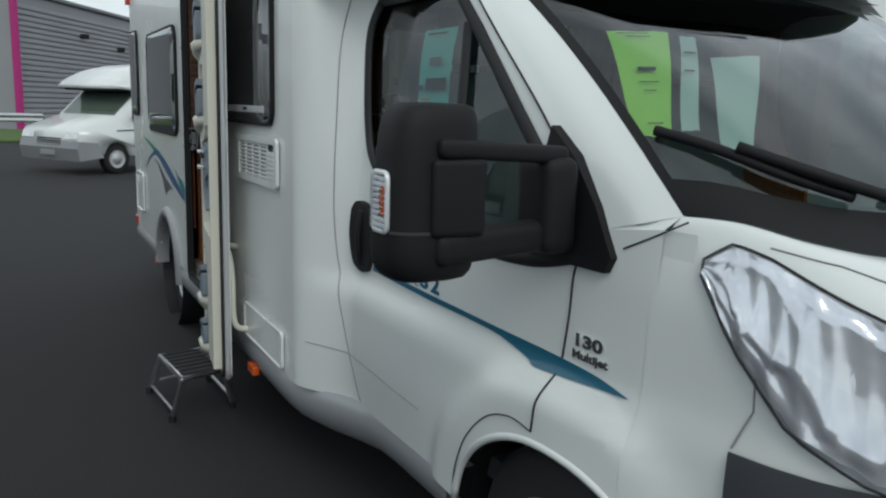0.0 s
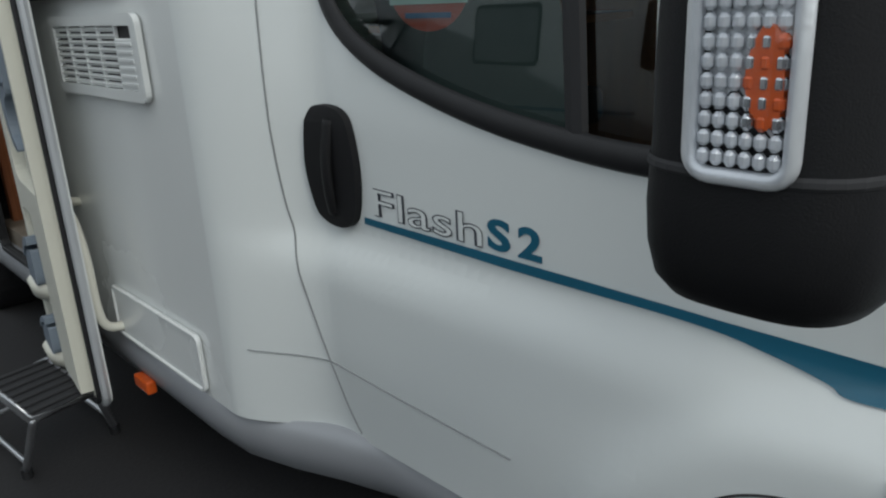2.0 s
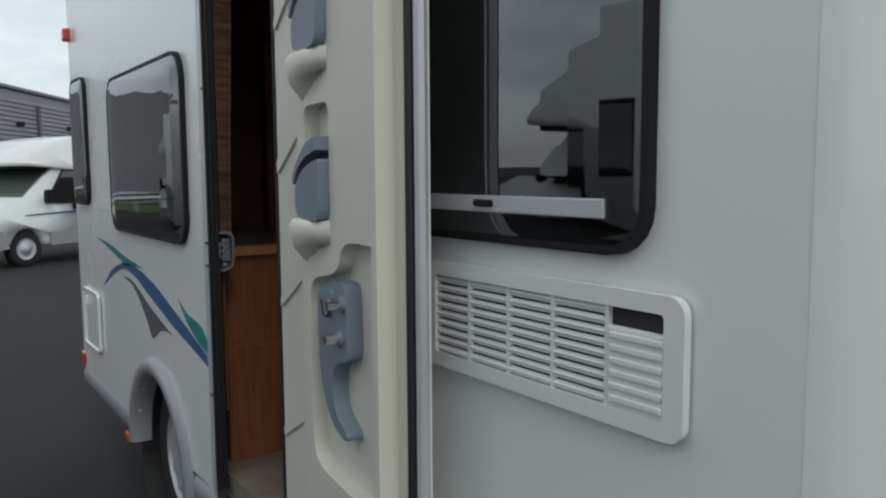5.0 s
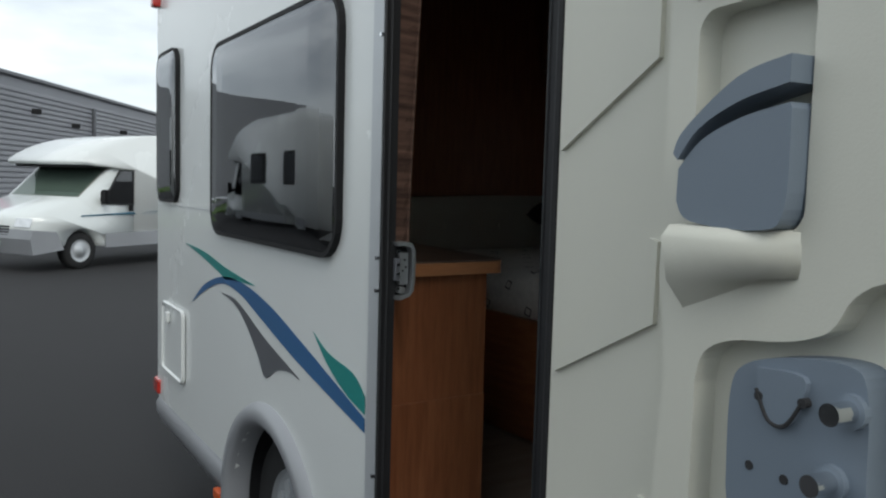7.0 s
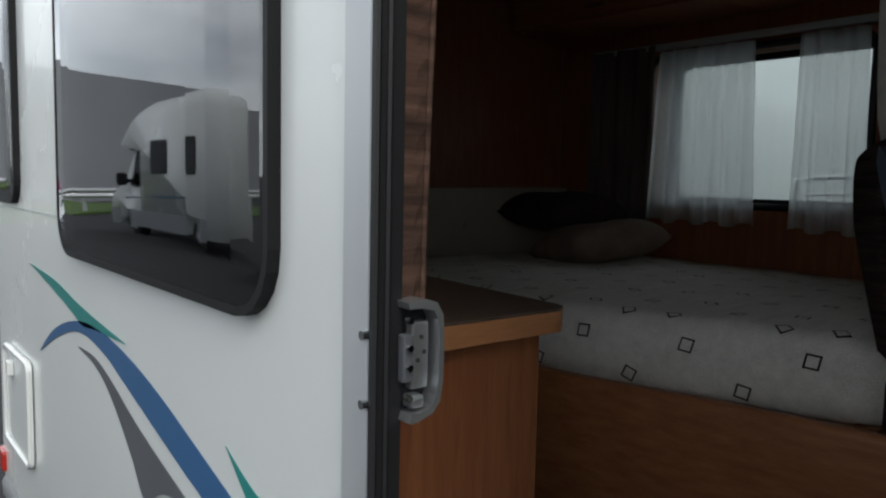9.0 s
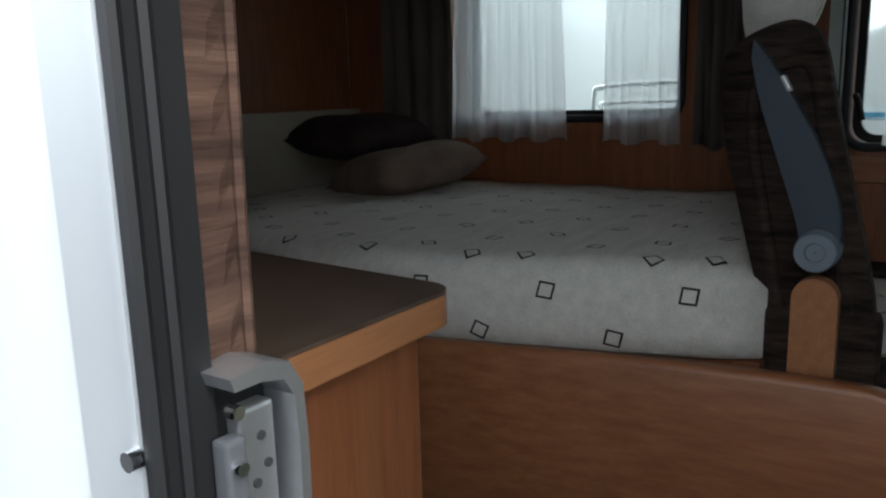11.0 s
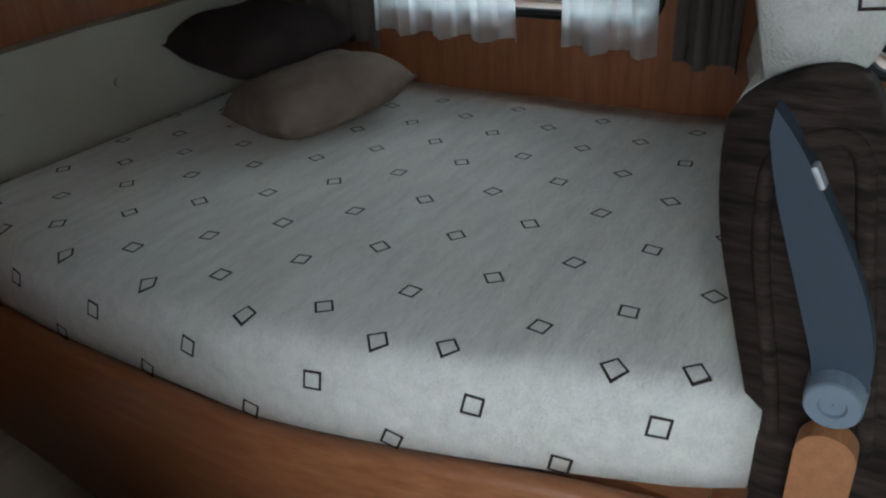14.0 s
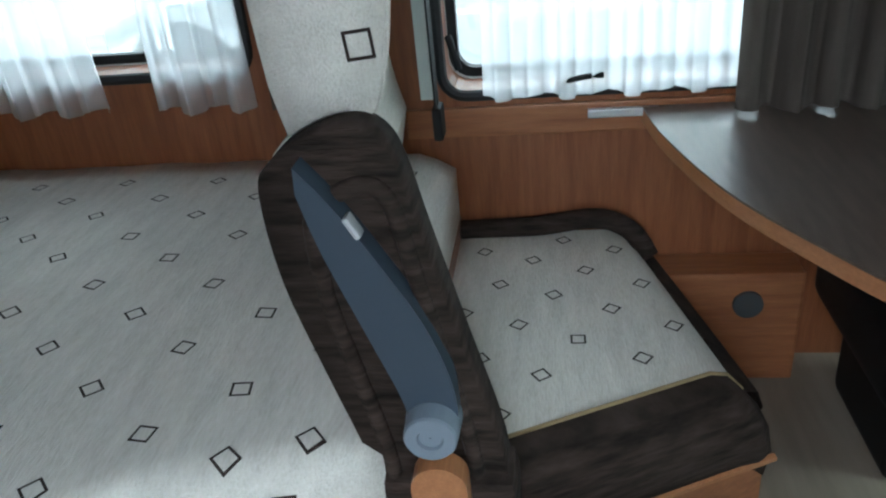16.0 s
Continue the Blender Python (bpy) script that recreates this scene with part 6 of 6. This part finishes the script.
    part("stripe", sheet([smooth_loop([(0.9, 0.92), (2.2, 0.97), (4.2, 1.02)], 4) + smooth_loop([(4.2, 0.99), (2.2, 0.935), (0.9, 0.90)], 4)], 0.004, lambda u, v, w: pt(u, w - 0.006 + (0.055 if u < 1.98 else 0), v)), STRIPE, o, "thin blue-green stripe")
    part("door_handle", sheet([rounded(1.88, 1.97, 0.98, 1.10, 0.02)], 0.02, lambda u, v, w: pt(u, w + 0.03, v)), BLACK, o)
    mirror2 = [pt(1.22 + a, -0.17 + b, 1.12 + c) for a, b, c in ((0, 0, 0), (0.10, 0, 0), (0.10, 0, 0.24), (0, 0, 0.24))]
    mb = bmesh.new()
    lo = [mb.verts.new(p) for p in mirror2]
    hi = [mb.verts.new(p + B * 0.16 * size) for p in mirror2]
    mb.faces.new(lo)
    mb.faces.new(hi[::-1])
    for k in range(4):
        mb.faces.new((lo[k], lo[(k + 1) % 4], hi[(k + 1) % 4], hi[k]))
    bmesh.ops.bevel(mb, geom=mb.edges[:], offset=0.02, segments=2, affect="EDGES")
    part("wing_mirror", mb, BLACK, o, "black wing mirror")
    part("mirror_arm", sweep([pt(1.27, -0.03, 1.20), pt(1.34, 0.08, 1.18)], 0.03, 6), BLACK, o)
    for b0, b1 in ((0.09, 0.50), (W - 0.50, W - 0.09)):
        part("headlight", grid([[pt(-0.004 + 0.05 * t, b0 + (b1 - b0) * s, 0.74 + 0.14 * t) for s in (0, 0.5, 1)] for t in (0, 0.5, 1)]), LAMP_BACK, o, "clear headlight")
    for k in range(4):
        part("grille_bar", sweep([pt(-0.006 + 0.006 * k, 0.62, 0.60 + 0.045 * k), pt(-0.006 + 0.006 * k, W - 0.62, 0.60 + 0.045 * k)], 0.012, 6), BLACK, o)
    part("number_plate", sheet([[(0.78, 0.40), (1.28, 0.40), (1.28, 0.51), (0.78, 0.51)]], 0.01, lambda u, v, w: pt(-0.045, u, v)), PAPER_WHITE, o)
    for a in (0.95, 4.55):
        c = pt(a, 0.14, 0.32)
        tyre = []
        rr, ww = 0.32 * size, 0.2 * size
        for k in range(32):
            q = k * math.tau / 32
            radial = L * math.cos(q) + Vector((0, 0, 1)) * math.sin(q)
            tyre.append([c + radial * (rr * f) + B * (ww * g2) for f, g2 in ((0.6, 0.0), (0.93, -0.02), (1.0, 0.15), (1.0, 0.85), (0.6, 1.0))])
        w2 = part("wheel", grid(tyre + [tyre[0]]), TYRE, o, "black tyre", smooth=True)
        hub = []
        for k in range(32):
            q = k * math.tau / 32
            radial = L * math.cos(q) + Vector((0, 0, 1)) * math.sin(q)
            hub.append([c + radial * (rr * f) + B * (ww * g2) for f, g2 in ((0.61, 0.02), (0.52, 0.10), (0.3, 0.06), (0.27, -0.06), (0.01, -0.08))])
        part("rim", grid(hub + [hub[0]]), TRIM_ALU, w2, "silver wheel cover", smooth=True)
    for u0, u1, v0, v1 in win:
        f = part("side_window", sheet([rounded(u0, u1, v0, v1, 0.06)], 0.02, lambda u, v, w: pt(u, w - 0.014, v)), BLACK, o, "black-framed window")
        part("pane", sheet([rounded(u0 + 0.03, u1 - 0.03, v0 + 0.03, v1 - 0.03, 0.05)], 0.004, lambda u, v, w: pt(u, w - 0.02, v)), PANE, f)
    return o


parked_camper((0.98, 13.3), (0.86, 0.51), "white low-profile motorhome with a grey bumper parked across the yard", size=0.82, win=((2.55, 2.95, 1.38, 1.82), (4.2, 4.9, 1.35, 1.85)))
parked_camper((-2.55, 16.2), (0.03, -1.0), "white motorhome parked opposite across the aisle", flip=True)
parked_camper((5.7, 0.2), (0.0, 1.0), "white motorhome parked beside, seen through the windows", size=1.14, flip=True, win=((2.05, 2.42, 1.33, 1.64),))
# unseen; added opposite the doorway to keep low sky light off the bed
parked_camper((-2.35, 6.4), (0.03, -1.0), "white motorhome across the aisle, added unseen to block low sky light", flip=True)
rail = thing("chrome_rail", 3.5, 4.25, 0, "bent chrome rail standing between the two motorhomes", "rail")
part("post", sweep([(3.5, 3.7, 0.0), (3.5, 3.7, 1.31)], 0.012, 8), CHROME, rail)
part("post", sweep([(3.5, 4.35, 0.0), (3.5, 4.35, 1.02)], 0.010, 8), CHROME, rail)
part("tube", sweep(curve_through([(3.5, 4.35, 1.0), (3.5, 4.35, 1.26), (3.5, 4.31, 1.30), (3.5, 4.1, 1.31), (3.5, 3.7, 1.31)], 5), 0.010, 8), CHROME, rail, smooth=True)
part("tube", sweep(curve_through([(3.5, 4.31, 1.0), (3.5, 4.31, 1.2), (3.5, 4.27, 1.24), (3.5, 3.7, 1.24)], 5), 0.008, 8), CHROME, rail, smooth=True)

# ---------- warehouse, verge and barrier ----------
hall = thing("warehouse", 6, 42, 0, "long warehouse clad in grey ribbed metal with a magenta corner strip", "warehouse")
C0, DIR, OTHER = Vector((0.30, 33.0, 0)), Vector((0.514, 0.857, 0)), Vector((-0.95, 0.32, 0))
TALL = 5.15
core = bmesh.new()
ring = [C0, C0 + DIR * 60, C0 + DIR * 60 + OTHER * 30, C0 + OTHER * 30]
lo = [core.verts.new(p) for p in ring]
hi = [core.verts.new(p + Vector((0, 0, TALL))) for p in ring]
for k in range(4):
    core.faces.new((lo[k], lo[(k + 1) % 4], hi[(k + 1) % 4], hi[k]))
core.faces.new(hi)
part("wall", core, CLADDING, hall)
out_n = Vector((DIR.y, -DIR.x, 0))
for k in range(22):
    z = 0.2 + k * 0.205
    a, b2 = C0 + out_n * 0.02, C0 + DIR * 60 + out_n * 0.02
    rb = grid([[a + Vector((0, 0, z)), b2 + Vector((0, 0, z))], [a + out_n * 0.04 + Vector((0, 0, z + 0.03)), b2 + out_n * 0.04 + Vector((0, 0, z + 0.03))], [a + out_n * 0.04 + Vector((0, 0, z + 0.13)), b2 + out_n * 0.04 + Vector((0, 0, z + 0.13))], [a + Vector((0, 0, z + 0.16)), b2 + Vector((0, 0, z + 0.16))]])
    part("cladding_rib", rb, CLADDING, hall)
part("eaves_trim", sweep([C0 + out_n * 0.08 + Vector((0, 0, TALL)), C0 + DIR * 60 + out_n * 0.08 + Vector((0, 0, TALL))], 0.10, 6), DECAL_GREY, hall)
part("corner_strip", sweep([C0 + Vector((0, -0.08, 0)), C0 + Vector((0, -0.08, TALL + 0.1))], 0.14, 4), MAGENTA, hall, "magenta corner strip")
for d, z in ((8.5, 3.6), (14.0, 3.7), (5.0, 3.9)):
    c = C0 + DIR * d + out_n * 0.15
    part("wall_lamp", boxed(c.x - 0.18, c.x + 0.18, c.y - 0.12, c.y + 0.12, z - 0.1, z + 0.1, 0.03), BLACK, hall)
c = C0 + DIR * 10.5 + out_n * 0.14
part("downpipe", sweep([c + Vector((0, 0, 0.1)), c + Vector((0, 0, TALL - 0.6))], 0.09, 8), DECAL_GREY, hall)
tagged(part("pavement", sheet([[(-16, 21.5), (0.9, 24), (0.9, 32), (-16, 34)]], 0.05, lambda u, v, w: (u, v, 0.06 - w)), GRASS), "green grass verge before the warehouse", "grass", kind="structure")
bar = thing("guard_rail", -4, 24, 0, "galvanised guard rail along the verge", "guard rail")
part("rail", grid([[(x, y - 0.02 + dy, z) for x, y in ((-16, 22.3), (-8, 23.3), (0.8, 24.4))] for dy, z in ((0, 0.55), (-0.05, 0.6), (0, 0.67), (-0.05, 0.74), (0, 0.8))]), ALU, bar)
for k in range(8):
    part("post", boxed(-15 + 2.2 * k - 0.05, -15 + 2.2 * k + 0.05, 22.46 + 0.28 * k, 22.56 + 0.28 * k, 0, 0.78, 0.01), ALU, bar)
